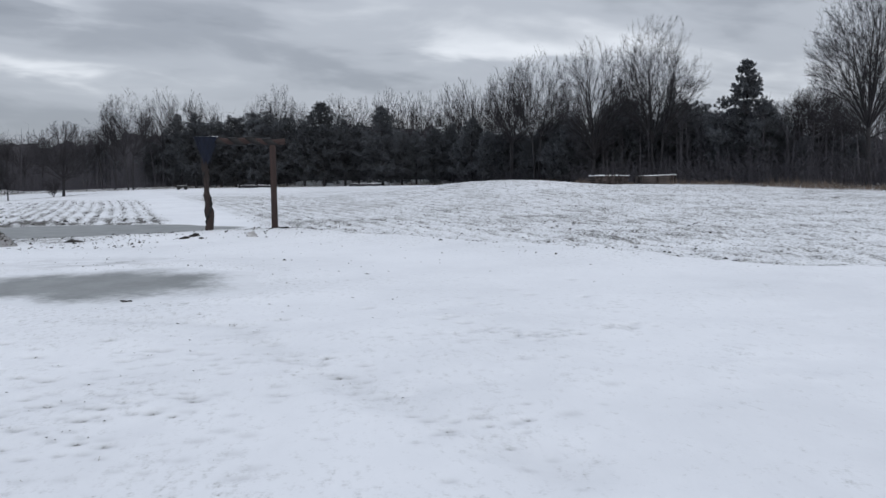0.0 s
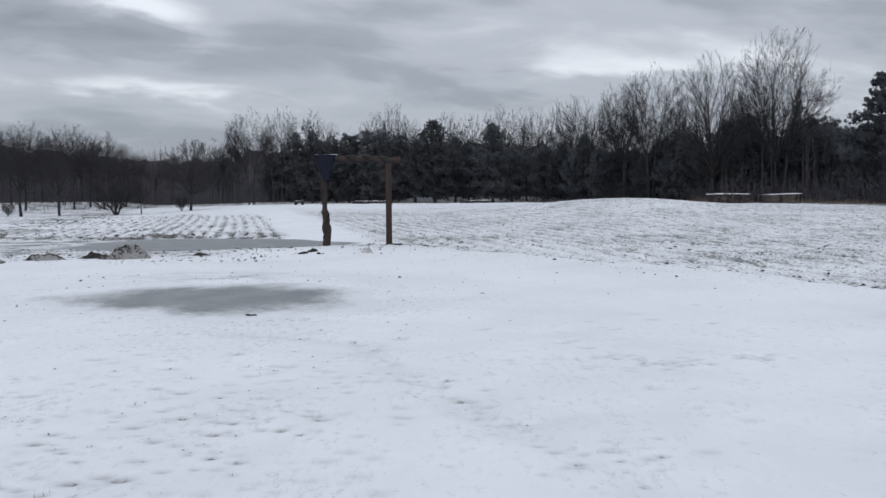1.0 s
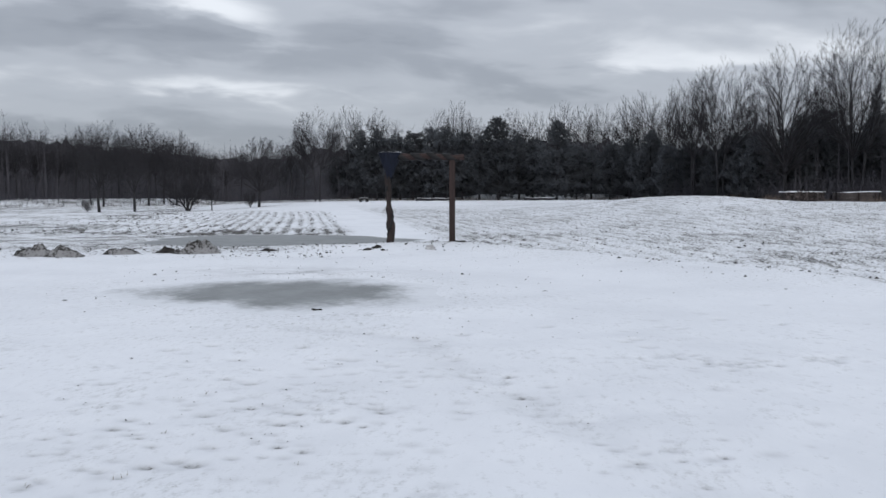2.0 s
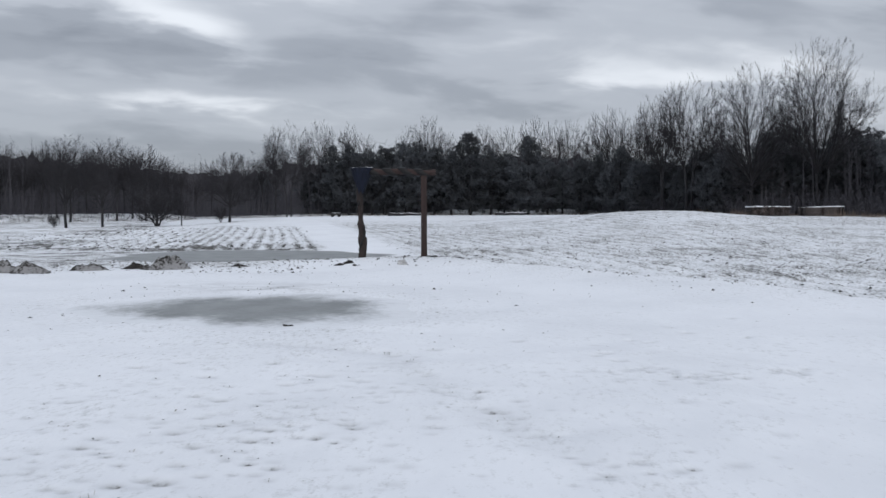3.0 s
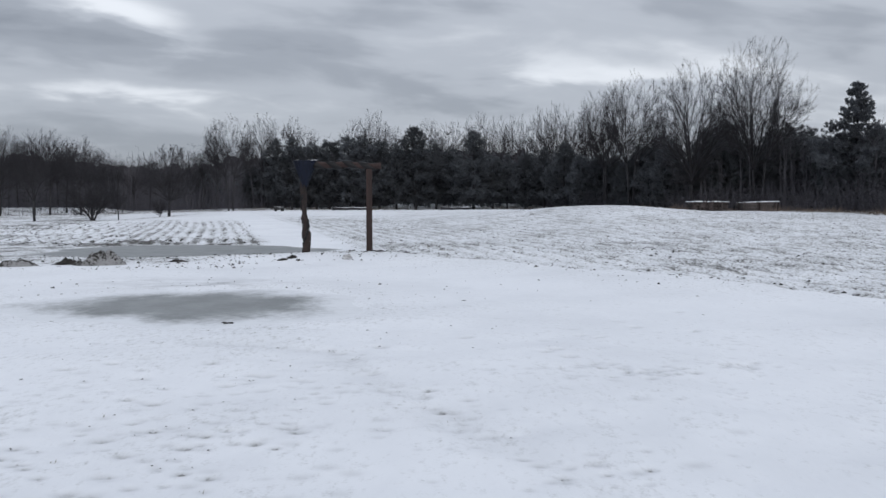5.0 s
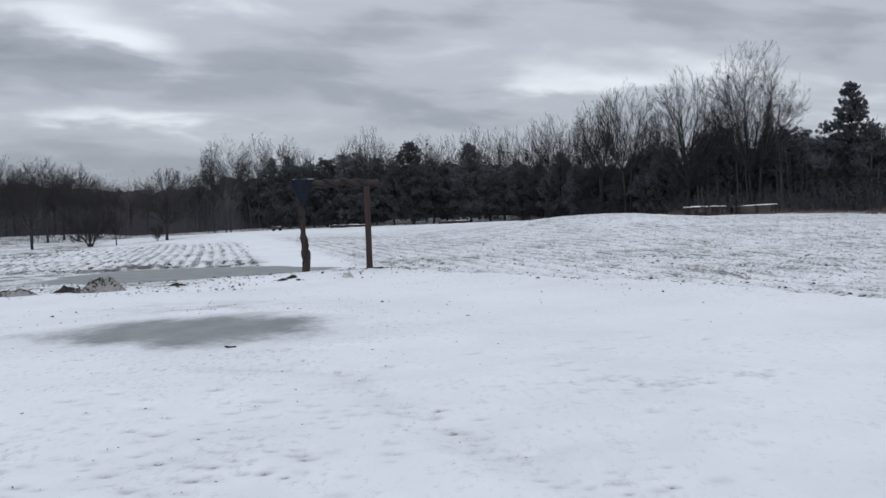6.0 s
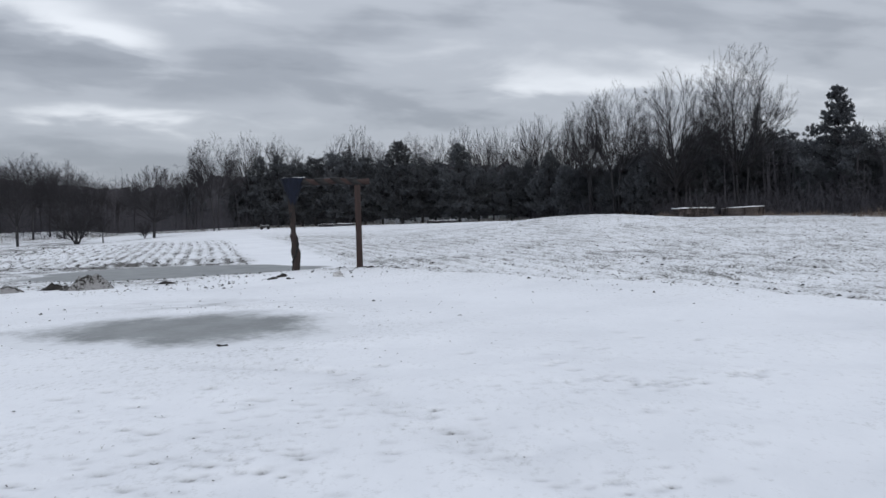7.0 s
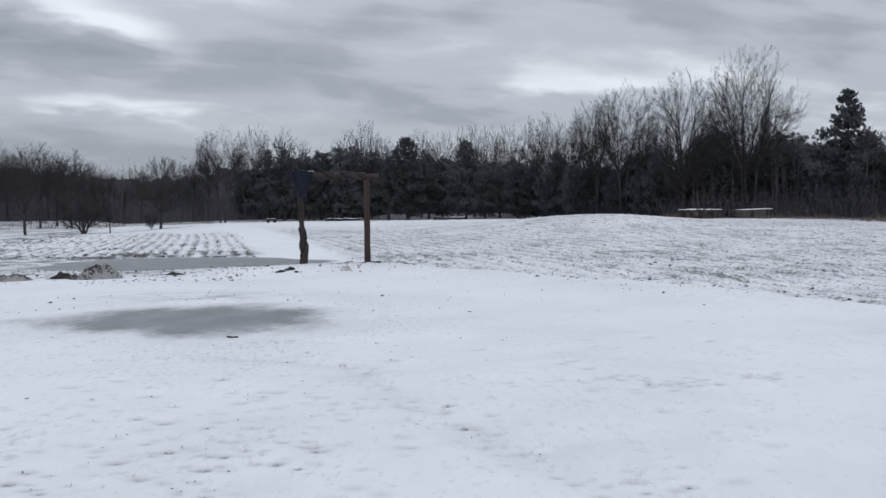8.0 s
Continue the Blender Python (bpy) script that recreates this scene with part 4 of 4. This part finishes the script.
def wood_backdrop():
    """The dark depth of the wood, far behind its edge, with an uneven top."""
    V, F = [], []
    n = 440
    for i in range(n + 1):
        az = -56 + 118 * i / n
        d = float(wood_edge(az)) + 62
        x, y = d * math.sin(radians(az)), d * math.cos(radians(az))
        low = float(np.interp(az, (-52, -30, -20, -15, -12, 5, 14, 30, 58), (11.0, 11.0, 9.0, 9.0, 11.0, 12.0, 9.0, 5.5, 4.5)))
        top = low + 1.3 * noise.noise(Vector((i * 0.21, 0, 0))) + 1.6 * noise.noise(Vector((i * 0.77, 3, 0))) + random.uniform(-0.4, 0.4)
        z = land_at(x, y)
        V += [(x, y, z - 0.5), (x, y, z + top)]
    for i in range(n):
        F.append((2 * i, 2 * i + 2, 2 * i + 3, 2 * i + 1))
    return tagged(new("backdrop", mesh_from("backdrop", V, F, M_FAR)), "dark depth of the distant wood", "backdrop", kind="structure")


wood_backdrop()


# ---- the timber archway ----
def archway():
    gx, gy = -2.0, 25.0
    gz = land_at(gx, gy)
    a = thing("timber_archway", "rustic timber archway of a gnarled log, squared post and wrapped beam", "archway", m=pose(gx, gy, gz))
    r = np.random.default_rng(41)
    # gnarled post
    V, F = [], []
    sides, rings = 14, 44
    top = 2.62
    for i in range(rings + 1):
        f = i / rings
        z = -0.3 + (top + 0.3) * f
        cx = -1.02 + 0.035 * math.sin(z * 2.6 + 0.4) + 0.02 * math.sin(z * 5.3) - 0.02 * f
        cy = 0.03 * math.sin(z * 1.9)
        rad = 0.090 + 0.010 * math.sin(z * 4.1) - 0.01 * f
        rad += 0.05 * math.exp(-(((z - 1.02) / 0.10) ** 2)) + 0.035 * math.exp(-(((z - 0.52) / 0.16) ** 2)) + 0.03 * math.exp(-((z / 0.18) ** 2))
        for k in range(sides):
            w = 2 * math.pi * k / sides
            rr = rad * (1 + 0.13 * math.sin(2 * w + z * 4.2) + 0.07 * math.sin(5 * w - z * 3) + 0.05 * r.normal())
            V.append((cx + rr * math.cos(w), cy + rr * math.sin(w), z))
    for i in range(rings):
        for k in range(sides):
            F.append((i * sides + k, i * sides + (k + 1) % sides, (i + 1) * sides + (k + 1) % sides, (i + 1) * sides + k))
    F.append(tuple(rings * sides + k for k in range(sides)))
    part("post", mesh_from("post", V, F, M_LOG, True), a, "gnarled dark log post with burls")
    # dark vine that winds up the gnarled post
    V, F = [], []
    pts = []
    for i in range(70):
        f = i / 69
        z = 0.02 + 1.75 * f
        w = 8.5 * f + 2.4
        cx = -1.02 + 0.035 * math.sin(z * 2.6 + 0.4) + 0.02 * math.sin(z * 5.3)
        pts.append((cx + 0.10 * math.cos(w), 0.10 * math.sin(w), z))
    tube(V, F, pts, [0.036 + 0.012 * math.sin(i * 0.9) for i in range(70)], 7)
    part("vine", mesh_from("vine", V, F, M_DARK, True), a, "thick dark vine wound round the post")
    # squared post
    bm = bmesh.new()
    bmesh.ops.create_cube(bm, size=1)
    for v in bm.verts:
        v.co = Vector((v.co.x * 0.185 + 0.96, v.co.y * 0.185, (v.co.z + 0.5) * 2.88 - 0.3))
    bmesh.ops.bevel(bm, geom=list(bm.edges), offset=0.018, segments=2, affect="EDGES")
    bmesh.ops.subdivide_edges(bm, edges=[e for e in bm.edges if abs(e.verts[0].co.z - e.verts[1].co.z) > 1], cuts=14)
    for v in bm.verts:
        v.co.x += 0.010 * noise.noise(Vector((v.co.y * 3, 0, v.co.z * 1.5)))
        v.co.y += 0.010 * noise.noise(Vector((v.co.x * 3, 5, v.co.z * 1.5)))
    me = bpy.data.meshes.new("post")
    bm.to_mesh(me)
    bm.free()
    me.materials.append(M_TIMBER)
    part("post", me, a, "straight squared reddish timber post")
    # beam
    V, F = [], []
    pts = [(-1.30 + 2.64 * i / 16, 0.0, 2.685 + 0.018 * math.sin(i * 0.8) - 0.04 * i / 16) for i in range(17)]
    tube(V, F, pts, [0.105 + 0.010 * math.sin(i * 1.7) - 0.015 * (i / 16) for i in range(17)], 12)
    beam = part("beam", mesh_from("beam", V, F, M_BEAM, True), a, "round brown beam log")
    # dark bands wound slantwise round the beam
    for c in (-0.62, -0.08, 0.42, 0.92):
        V, F = [], []
        n = 20
        for i in range(n + 1):
            w = 2 * math.pi * i / n
            for e in (-0.135, 0.135):
                for rr in (0.095, 0.130):
                    V.append((c + e + -0.15 * math.sin(w - 0.3), rr * math.cos(w), 2.685 + 0.018 * math.sin((c + 1.3) / 2.64 * 12.8) - 0.015 * (c + 1.3) + rr * math.sin(w)))
        for i in range(n):
            o = i * 4
            for p, q in ((0, 1), (1, 3), (3, 2), (2, 0)):
                F.append((o + p, o + q, o + 4 + q, o + 4 + p))
        part("wrap", mesh_from("wrap", V, F, M_DARK, True), beam, "dark band wound round the beam")
    # navy cloth gathered from the beam's end down to the post
    V, F = [], []
    n, rings = 40, 14
    for i in range(rings + 1):
        f = i / rings
        z = 2.80 - 0.78 * f
        hw = 0.275 * (1 - f) ** 1.25 + 0.10
        hd = 0.19 * (1 - f) + 0.13
        cx = -1.00 - 0.02 * f
        for k in range(n):
            w = 2 * math.pi * k / n
            fold = 1 + 0.07 * math.sin(9 * w + 3 * f) + 0.04 * math.sin(17 * w)
            hem = 0.05 * math.sin(5 * w) * f ** 2
            V.append((cx + hw * fold * math.cos(w), hd * fold * math.sin(w), z - hem))
    for i in range(rings):
        for k in range(n):
            F.append((i * n + k, (i + 1) * n + k, (i + 1) * n + (k + 1) % n, i * n + (k + 1) % n))
    F.append(tuple(range(n)))
    part("cloth", mesh_from("cloth", V, F, M_NAVY, True), a, "dark navy cloth gathered into a funnel")
    # thin snow lying on top
    V, F = [], []
    for i in range(25):
        f = i / 24
        x = -1.30 + 0.66 * f
        hw = 0.15 * math.sin(math.pi * min(1, 0.08 + 0.84 * f)) + 0.02
        for y, z in ((-hw, 2.80), (-hw * 0.6, 2.814), (hw * 0.6, 2.817), (hw, 2.80)):
            V.append((x, y, z + 0.002 * r.normal()))
    for i in range(24):
        for k in range(3):
            F.append((4 * i + k, 4 * i + k + 1, 4 * i + 5 + k, 4 * i + 4 + k))
    part("snow_cap", mesh_from("snow_cap", V, F, M_SNOWCAP, True), a, "thin ridge of settled snow")


archway()


# ---- spoil heaps, clods and stones ----
def heap(name, x, y, size, seed, mat, label, category, group=""):
    ob = tagged(new(name, lump(name, mat, size, seed, 0.45, 4)), label, category, group)
    ob.matrix_basis = pose(x, y, land_at(x, y) - 0.02, 0, 0, seed * 40)
    return ob


def spoil(px, base, half, height, seed, mat, label):
    """A dumped mound with a peak off its middle and runnels down its flanks."""
    d = 1.59 * 1403 / (base - 372.6)
    x, y = ray_xy(px, d)
    V, F = [(0.12 * half * math.sin(seed), 0, height * 0.95)], []
    n, rings = 44, 14
    for k in range(1, rings + 1):
        f = k / rings
        for j in range(n):
            w = 2 * math.pi * j / n
            o = Vector((math.cos(w) * 1.3, math.sin(w) * 1.3, seed * 2.7))
            out = f * half * (1 + 0.28 * noise.noise(o) + 0.12 * noise.noise(o * 3))
            q = Vector((math.cos(w) * f * 3, math.sin(w) * f * 3, seed * 1.9))
            z = height * (1 - f ** 1.5) * (0.92 + 0.75 * noise.noise(q)) + height * 0.40 * noise.noise(q * 2.6) * (1 - f * f) + 0.05 * height * noise.noise(q * 7) - 0.04 * f
            V.append((math.cos(w) * out + 0.12 * half * math.sin(seed) * (1 - f), math.sin(w) * out * 0.6, z))
    for j in range(n):
        F.append((0, 1 + j, 1 + (j + 1) % n))
    for k in range(rings - 1):
        for j in range(n):
            F.append((1 + k * n + j, 1 + (k + 1) * n + j, 1 + (k + 1) * n + (j + 1) % n, 1 + k * n + (j + 1) % n))
    ob = tagged(new("earth_mound", mesh_from("earth_mound", V, F, mat)), label, "earth mound", "earth mounds beside the pool")
    ob.matrix_basis = pose(x, y, land_at(x, y) - 0.01)
    return ob


spoil(268, 473, 0.86, 0.37, 2, M_DIRTY, "snow-streaked heap of earth beside the pool")
spoil(217, 472, 0.66, 0.17, 5, M_EARTH, "heap of black earth beside the pool")
spoil(124, 474, 0.66, 0.20, 7, M_DIRTY, "low snow-streaked heap of earth")
spoil(18, 478, 0.66, 0.27, 3, M_DIRTY, "dirty heap of earth and old snow")
spoil(-36, 477, 0.80, 0.27, 9, M_DIRTY, "dirty heap of earth and old snow")
spoil(398, 468, 0.42, 0.07, 11, M_EARTH, "flat patch of black clods in the snow")
for px, base, s, seed in ((576, 470, 0.16, 1), (592, 466, 0.20, 2), (602, 471, 0.10, 3), (733, 453, 0.10, 4), (744, 456, 0.14, 5), (719, 456, 0.09, 6), (501, 474, 0.07, 7), (585, 523, 0.09, 8), (575, 519, 0.06, 12), (485, 569, 0.16, 13)):
    d = 1.59 * 1403 / (base - 372.6) if base > 480 else 24.6 - (base - 455) * 0.11
    x, y = ray_xy(px, d)
    heap("earth_clod", x, y, (s, s * 0.6, s * 0.35), seed, M_EARTH, "dark clod of earth lying on the snow", "clod", "clods of earth on the snow")
heap("stone", *ray_xy(687, 22.9), (0.15, 0.12, 0.13), 4, M_STONE, "pale snow-covered stone near the archway", "stone")


# ---- stacked firewood and boards beside the wood ----
def wood_stack(px0, px1, depth, name, label, logs):
    x0, y0 = ray_xy(px0, depth)
    x1, _ = ray_xy(px1, depth)
    w, h, dp = x1 - x0, 0.86, 1.3
    gx = (x0 + x1) / 2
    ob = thing(name, label, "wood stack", m=pose(gx, depth, land_at(gx, depth) - 0.03))
    r = np.random.default_rng(int(px0))
    if logs:
        for row in range(5):
            for i in range(int(w / 0.19)):
                rad = r.uniform(0.075, 0.10)
                V, F = [], []
                x = -w / 2 + 0.1 + i * 0.19 + (0.09 if row % 2 else 0) + r.normal(0, 0.015)
                z = 0.09 + row * 0.165
                j = r.uniform(-0.10, 0.06)
                tube(V, F, [(x, -dp / 2 + j, z), (x + r.normal(0, 0.02), dp / 2 + j, z + r.normal(0, 0.01))], [rad, rad * 0.92], 7)
                part("log", mesh_from("log", V, F, M_CORD), ob)
        for x, lean in ((-w * 0.22, 0.35), (w * 0.02, -0.12), (w * 0.30, 0.05)):
            V, F = [], []
            tube(V, F, [(x - lean, -dp / 2 - 0.25, 0.02), (x + lean * 0.2, -dp / 2 - 0.13, 0.80)], [0.035, 0.03], 6)
            part("stake", mesh_from("stake", V, F, M_BOARD), ob, "pale leaning stake")
    else:
        for row in range(6):
            cut = w * r.uniform(-0.12, 0.10)
            for lo, hi in ((-w / 2 + r.uniform(0, 0.12), cut - 0.03), (cut + 0.03, w / 2 - r.uniform(0.02, 0.2))):
                for y in (-dp / 2 + 0.22, dp / 2 - 0.22):
                    out = r.uniform(-0.05, 0.04)
                    bm = bmesh.new()
                    bmesh.ops.create_cube(bm, size=1)
                    for v in bm.verts:
                        v.co = Vector(((lo + hi) / 2 + v.co.x * (hi - lo), y + out + v.co.y * 0.5, 0.02 + row * 0.126 + (v.co.z + 0.5) * 0.116 + 0.012 * r.normal()))
                    bmesh.ops.bevel(bm, geom=list(bm.edges), offset=0.014, segments=1, affect="EDGES")
                    me = bpy.data.meshes.new("plank")
                    bm.to_mesh(me)
                    bm.free()
                    me.materials.append(M_BOARD)
                    part("plank", me, ob)
        for x, lean in ((-w * 0.05, 0.04), (w / 2 - 0.42, 0.0), (w / 2 - 0.16, 0.02)):
            V, F = [], []
            tube(V, F, [(x, -dp / 2 - 0.10, -0.05), (x + lean, -dp / 2 - 0.08, 0.76)], [0.07, 0.06], 7)
            part("post", mesh_from("post", V, F, M_LOG), ob, "dark post")
    V, F = [], []
    nx, ny = 40, 8
    for i in range(nx + 1):
        for k in range(ny + 1):
            x, y = (i / nx - 0.5) * w, (k / ny - 0.5) * (dp + 0.1)
            edge = min(1, 4 * min(i, nx - i) / nx + 0.15) * min(1, 2.5 * min(k, ny - k) / ny + 0.2)
            V.append((x, y, h + (0.10 * x / w - 0.07 if not logs else -0.045) + 0.035 * edge + 0.04 * noise.noise(Vector((x * 1.6, y * 2, px0))) * (1.6 if logs else 0.6)))
    for i in range(nx):
        for k in range(ny):
            o = i * (ny + 1) + k
            F.append((o, o + ny + 1, o + ny + 2, o + 1))
    off = len(V)
    V += [(x, y, h - 0.09 + (0.06 * x / w if not logs else 0)) for x, y, _ in V]
    F += [tuple(off + q for q in f[::-1]) for f in F]
    ring = [i * (ny + 1) for i in range(nx + 1)] + [nx * (ny + 1) + k for k in range(1, ny + 1)] + [i * (ny + 1) + ny for i in range(nx - 1, -1, -1)] + [k for k in range(ny - 1, 0, -1)]
    for p, q in zip(ring, ring[1:] + ring[:1]):
        F.append((p, off + p, off + q, q))
    part("snow_cap", mesh_from("snow_cap", V, F, M_SNOWCAP, True), ob, "layer of snow on top")


wood_stack(1294, 1362, 65, "firewood_stack", "snow-topped stack of dark firewood at the wood's edge", True)
wood_stack(1385, 1454, 65, "board_stack", "snow-topped low stack of grey boards at the wood's edge", False)


# ---- small things at the far edge ----
def trailer():
    x, y = ray_xy(567, 104)
    ob = thing("utility_trailer", "small dark utility trailer parked before the wood", "trailer", m=pose(x, y, land_at(x, y), 0, 0, 8))
    bm = bmesh.new()
    bmesh.ops.create_cube(bm, size=1)
    for v in bm.verts:
        v.co = Vector((v.co.x * 1.3, v.co.y * 0.9, 0.42 + v.co.z * 0.26))
    bmesh.ops.bevel(bm, geom=list(bm.edges), offset=0.03, segments=1, affect="EDGES")
    me = bpy.data.meshes.new("body")
    bm.to_mesh(me)
    bm.free()
    me.materials.append(M_PAINT)
    part("body", me, ob)
    for sx in (-0.42, 0.42):
        for sy in (-0.5, 0.5):
            V, F = [], []
            tube(V, F, [(sx, sy - 0.09, 0.2), (sx, sy + 0.09, 0.2)], [0.22, 0.22], 14)
            part("wheel", mesh_from("wheel", V, F, M_TYRE), ob)
    bm = bmesh.new()
    bmesh.ops.create_cube(bm, size=1)
    for v in bm.verts:
        v.co = Vector((v.co.x * 1.18, v.co.y * 0.8, 0.562 + v.co.z * 0.035))
    bmesh.ops.bevel(bm, geom=list(bm.edges), offset=0.02, segments=2, affect="EDGES")
    me = bpy.data.meshes.new("snow_cap")
    bm.to_mesh(me)
    bm.free()
    me.materials.append(M_SNOWCAP)
    part("snow_cap", me, ob, "thin layer of snow")
    V, F = [], []
    tube(V, F, [(-0.65, 0, 0.40), (-1.1, 0, 0.36)], [0.04, 0.03], 6)
    part("drawbar", mesh_from("drawbar", V, F, M_PAINT), ob)
    V, F = [], []
    tube(V, F, [(0.55, -0.3, 0.5), (0.62, -0.3, 0.85), (0.62, 0.3, 0.85), (0.55, 0.3, 0.5)], [0.025] * 4, 6)
    part("rail", mesh_from("rail", V, F, M_PAINT), ob)


trailer()


def fallen_log(px0, px1, depth, lift=0.0):
    (x0, y0), (x1, y1) = ray_xy(px0, depth), ray_xy(px1, depth + 1.5)
    ob = thing("fallen_log", "fallen log with a line of snow lying on it", "log", "fallen logs at the wood's edge", pose((x0 + x1) / 2, (y0 + y1) / 2, land_at((x0 + x1) / 2, depth) + lift))
    hx, hy = (x1 - x0) / 2, (y1 - y0) / 2
    V, F = [], []
    pts = [(hx * (2 * i / 8 - 1), hy * (2 * i / 8 - 1), 0.20 + 0.03 * math.sin(i * 1.7)) for i in range(9)]
    tube(V, F, pts, [0.20 - 0.008 * i for i in range(9)], 9)
    part("trunk", mesh_from("trunk", V, F, M_BARK, True), ob)
    V, F = [], []
    tube(V, F, [(a, b, c + 0.172) for a, b, c in pts], [0.035, 0.05, 0.03, 0.045, 0.02, 0.05, 0.04, 0.025, 0.03], 7)
    part("snow_cap", mesh_from("snow_cap", V, F, M_SNOWCAP, True), ob)


fallen_log(660, 722, 111)
fallen_log(850, 905, 108)


# ---- dead grass through the snow ----
def dead_grass():
    r = np.random.default_rng(51)
    S, E, W = [], [], []

    def tuft(x, y, h, n):
        z = land_at(x, y) - 0.015
        for _ in range(n):
            a, b = x + r.normal(0, 0.02), y + r.normal(0, 0.02)
            S.append((a, b, z))
            E.append((a + r.normal(0, 0.4) * h, b + r.normal(0, 0.4) * h, z + h * r.uniform(0.5, 1.1)))
            W.append(r.uniform(0.0015, 0.003))

    for x, y, rad, d in MARKS:
        if r.random() < 0.035 and y > 4.2:
            tuft(x, y, r.uniform(0.015, 0.035), r.integers(2, 4))
    for _ in range(1500):
        y = r.uniform(12, 46)
        x = r.uniform(-2, 0.62 * y)
        if float(ridge(np.array(x), np.array(y))) > -0.2:
            tuft(x, y, r.uniform(0.03, 0.09), r.integers(3, 7))
    for _ in range(260):
        x, y = r.uniform(-14, -4), r.uniform(20, 27)
        tuft(x, y, r.uniform(0.03, 0.09), r.integers(3, 7))
    return tagged(new("dead_grass", triangles("dead_grass", cones(S, E, W), M_GRASS)), "dead brown grass blades poking through snow", "grass", kind="stuff")


dead_grass()


def soil_crumbs():
    """Small dark crumbs of earth and turf lying on the snow, too many to count."""
    r = np.random.default_rng(61)
    P, S = [], []

    def scatter(n, xs, ys, size, keep=None):
        x, y = r.uniform(*xs, n), r.uniform(*ys, n)
        ok = np.ones(n, bool) if keep is None else keep(x, y)
        for p in PONDS:
            ok &= pond_radius(p, x, y) > 1.0
        x, y = x[ok], y[ok]
        P.append(np.stack((x, y, land(x, y) + 0.004), 1))
        S.append(r.uniform(*size, len(x)) * (0.6 + 0.8 * r.random(len(x)) ** 3))

    scatter(340, (-9, 10), (7.5, 22), (0.008, 0.021), lambda x, y: np.abs(x) < 0.5 * y)
    scatter(900, (-4, 12), (12, 28), (0.012, 0.045), lambda x, y: (np.abs(ridge(x, y)) < 1.3) & (r.random(len(x)) < 0.8))
    scatter(9000, (-4, 42), (14, 66), (0.016, 0.045), lambda x, y: (ridge(x, y) > 0.3) & (rows_across(x, y) > 6) & (x < 0.62 * y))
    scatter(900, (-16, -4), (20.5, 27), (0.012, 0.042))
    scatter(2200, (-30, -6), (33, 66), (0.03, 0.08), lambda x, y: rows_across(x, y) < 3)
    scatter(90, (-4.2, 0.4), (22.6, 25.6), (0.012, 0.045))
    scatter(110, (-8, -0.2), (10, 18.5), (0.008, 0.03), lambda x, y: pond_radius(PONDS[0], x, y) < 1.9)
    # flecks of turf in the trodden hollows
    for x, y, rad, d in MARKS:
        if y < 5.0 or r.random() < 0.72:
            continue
        m = int(r.integers(1, 3)) if d > 0.02 else 1
        fx, fy = x + r.normal(0, 0.5 * rad, m), y + r.normal(0, 0.4 * rad, m)
        P.append(np.stack((fx, fy, land(fx, fy) - 0.6 * d), 1))
        S.append(r.uniform(0.003, 0.008, m) * (0.6 + 0.06 * y))
    P, S = np.concatenate(P), np.concatenate(S)
    n = len(P)
    turn = r.uniform(0, 6.28, n)
    sx, sy, sz = S * r.uniform(0.8, 1.7, n), S * r.uniform(0.6, 1.0, n), S * r.uniform(0.35, 0.95, n)
    low = np.where(P[:, 1] < 14, 0.35, 1.0)
    sx, sz = sx * (1.6 - 0.6 * low), sz * low
    base = [np.stack((P[:, 0] + np.cos(turn + a) * sx * q, P[:, 1] + np.sin(turn + a) * sy * q, P[:, 2] - 0.004), 1) for a, q in ((0, 1.0), (1.3, 0.8), (2.5, 1.1), (3.8, 0.9), (5.0, 1.0))]
    top = P + np.stack((r.normal(0, 0.2, n) * sx, r.normal(0, 0.2, n) * sy, sz), 1)
    tri = np.concatenate([np.stack((base[i], base[(i + 1) % 5], top), 1) for i in range(5)])
    return tagged(new("soil_crumbs", triangles("soil_crumbs", tri, M_EARTH)), "dark crumbs of earth and turf scattered on snow", "soil", kind="stuff")


soil_crumbs()


def dead_weeds():
    """Tan dead weeds and stalks along the foot of the wood."""
    r = np.random.default_rng(71)
    n = 5200
    az = np.concatenate([r.uniform(10, 42, n - 1400), r.uniform(-34, 10, 1400)])
    dist = wood_edge(az) + r.uniform(-2.5, 2.0, n)
    x, y = dist * np.sin(np.radians(az)), dist * np.cos(np.radians(az))
    clump = value_noise(x * 0.5, y * 0.5, 12) + 0.5
    h = (0.15 + 0.75 * clump ** 1.6) * r.uniform(0.5, 1.1, n)
    s = np.stack((x, y, land(x, y) - 0.03), 1)
    e = s + np.stack((r.normal(0, 0.25, n) * h, r.normal(0, 0.25, n) * h, h), 1)
    return tagged(new("dead_weeds", triangles("dead_weeds", cones(s, e, r.uniform(0.008, 0.022, n)), M_WEED)), "tan dead weeds along the wood's snowy edge", "weeds", kind="stuff")


dead_weeds()
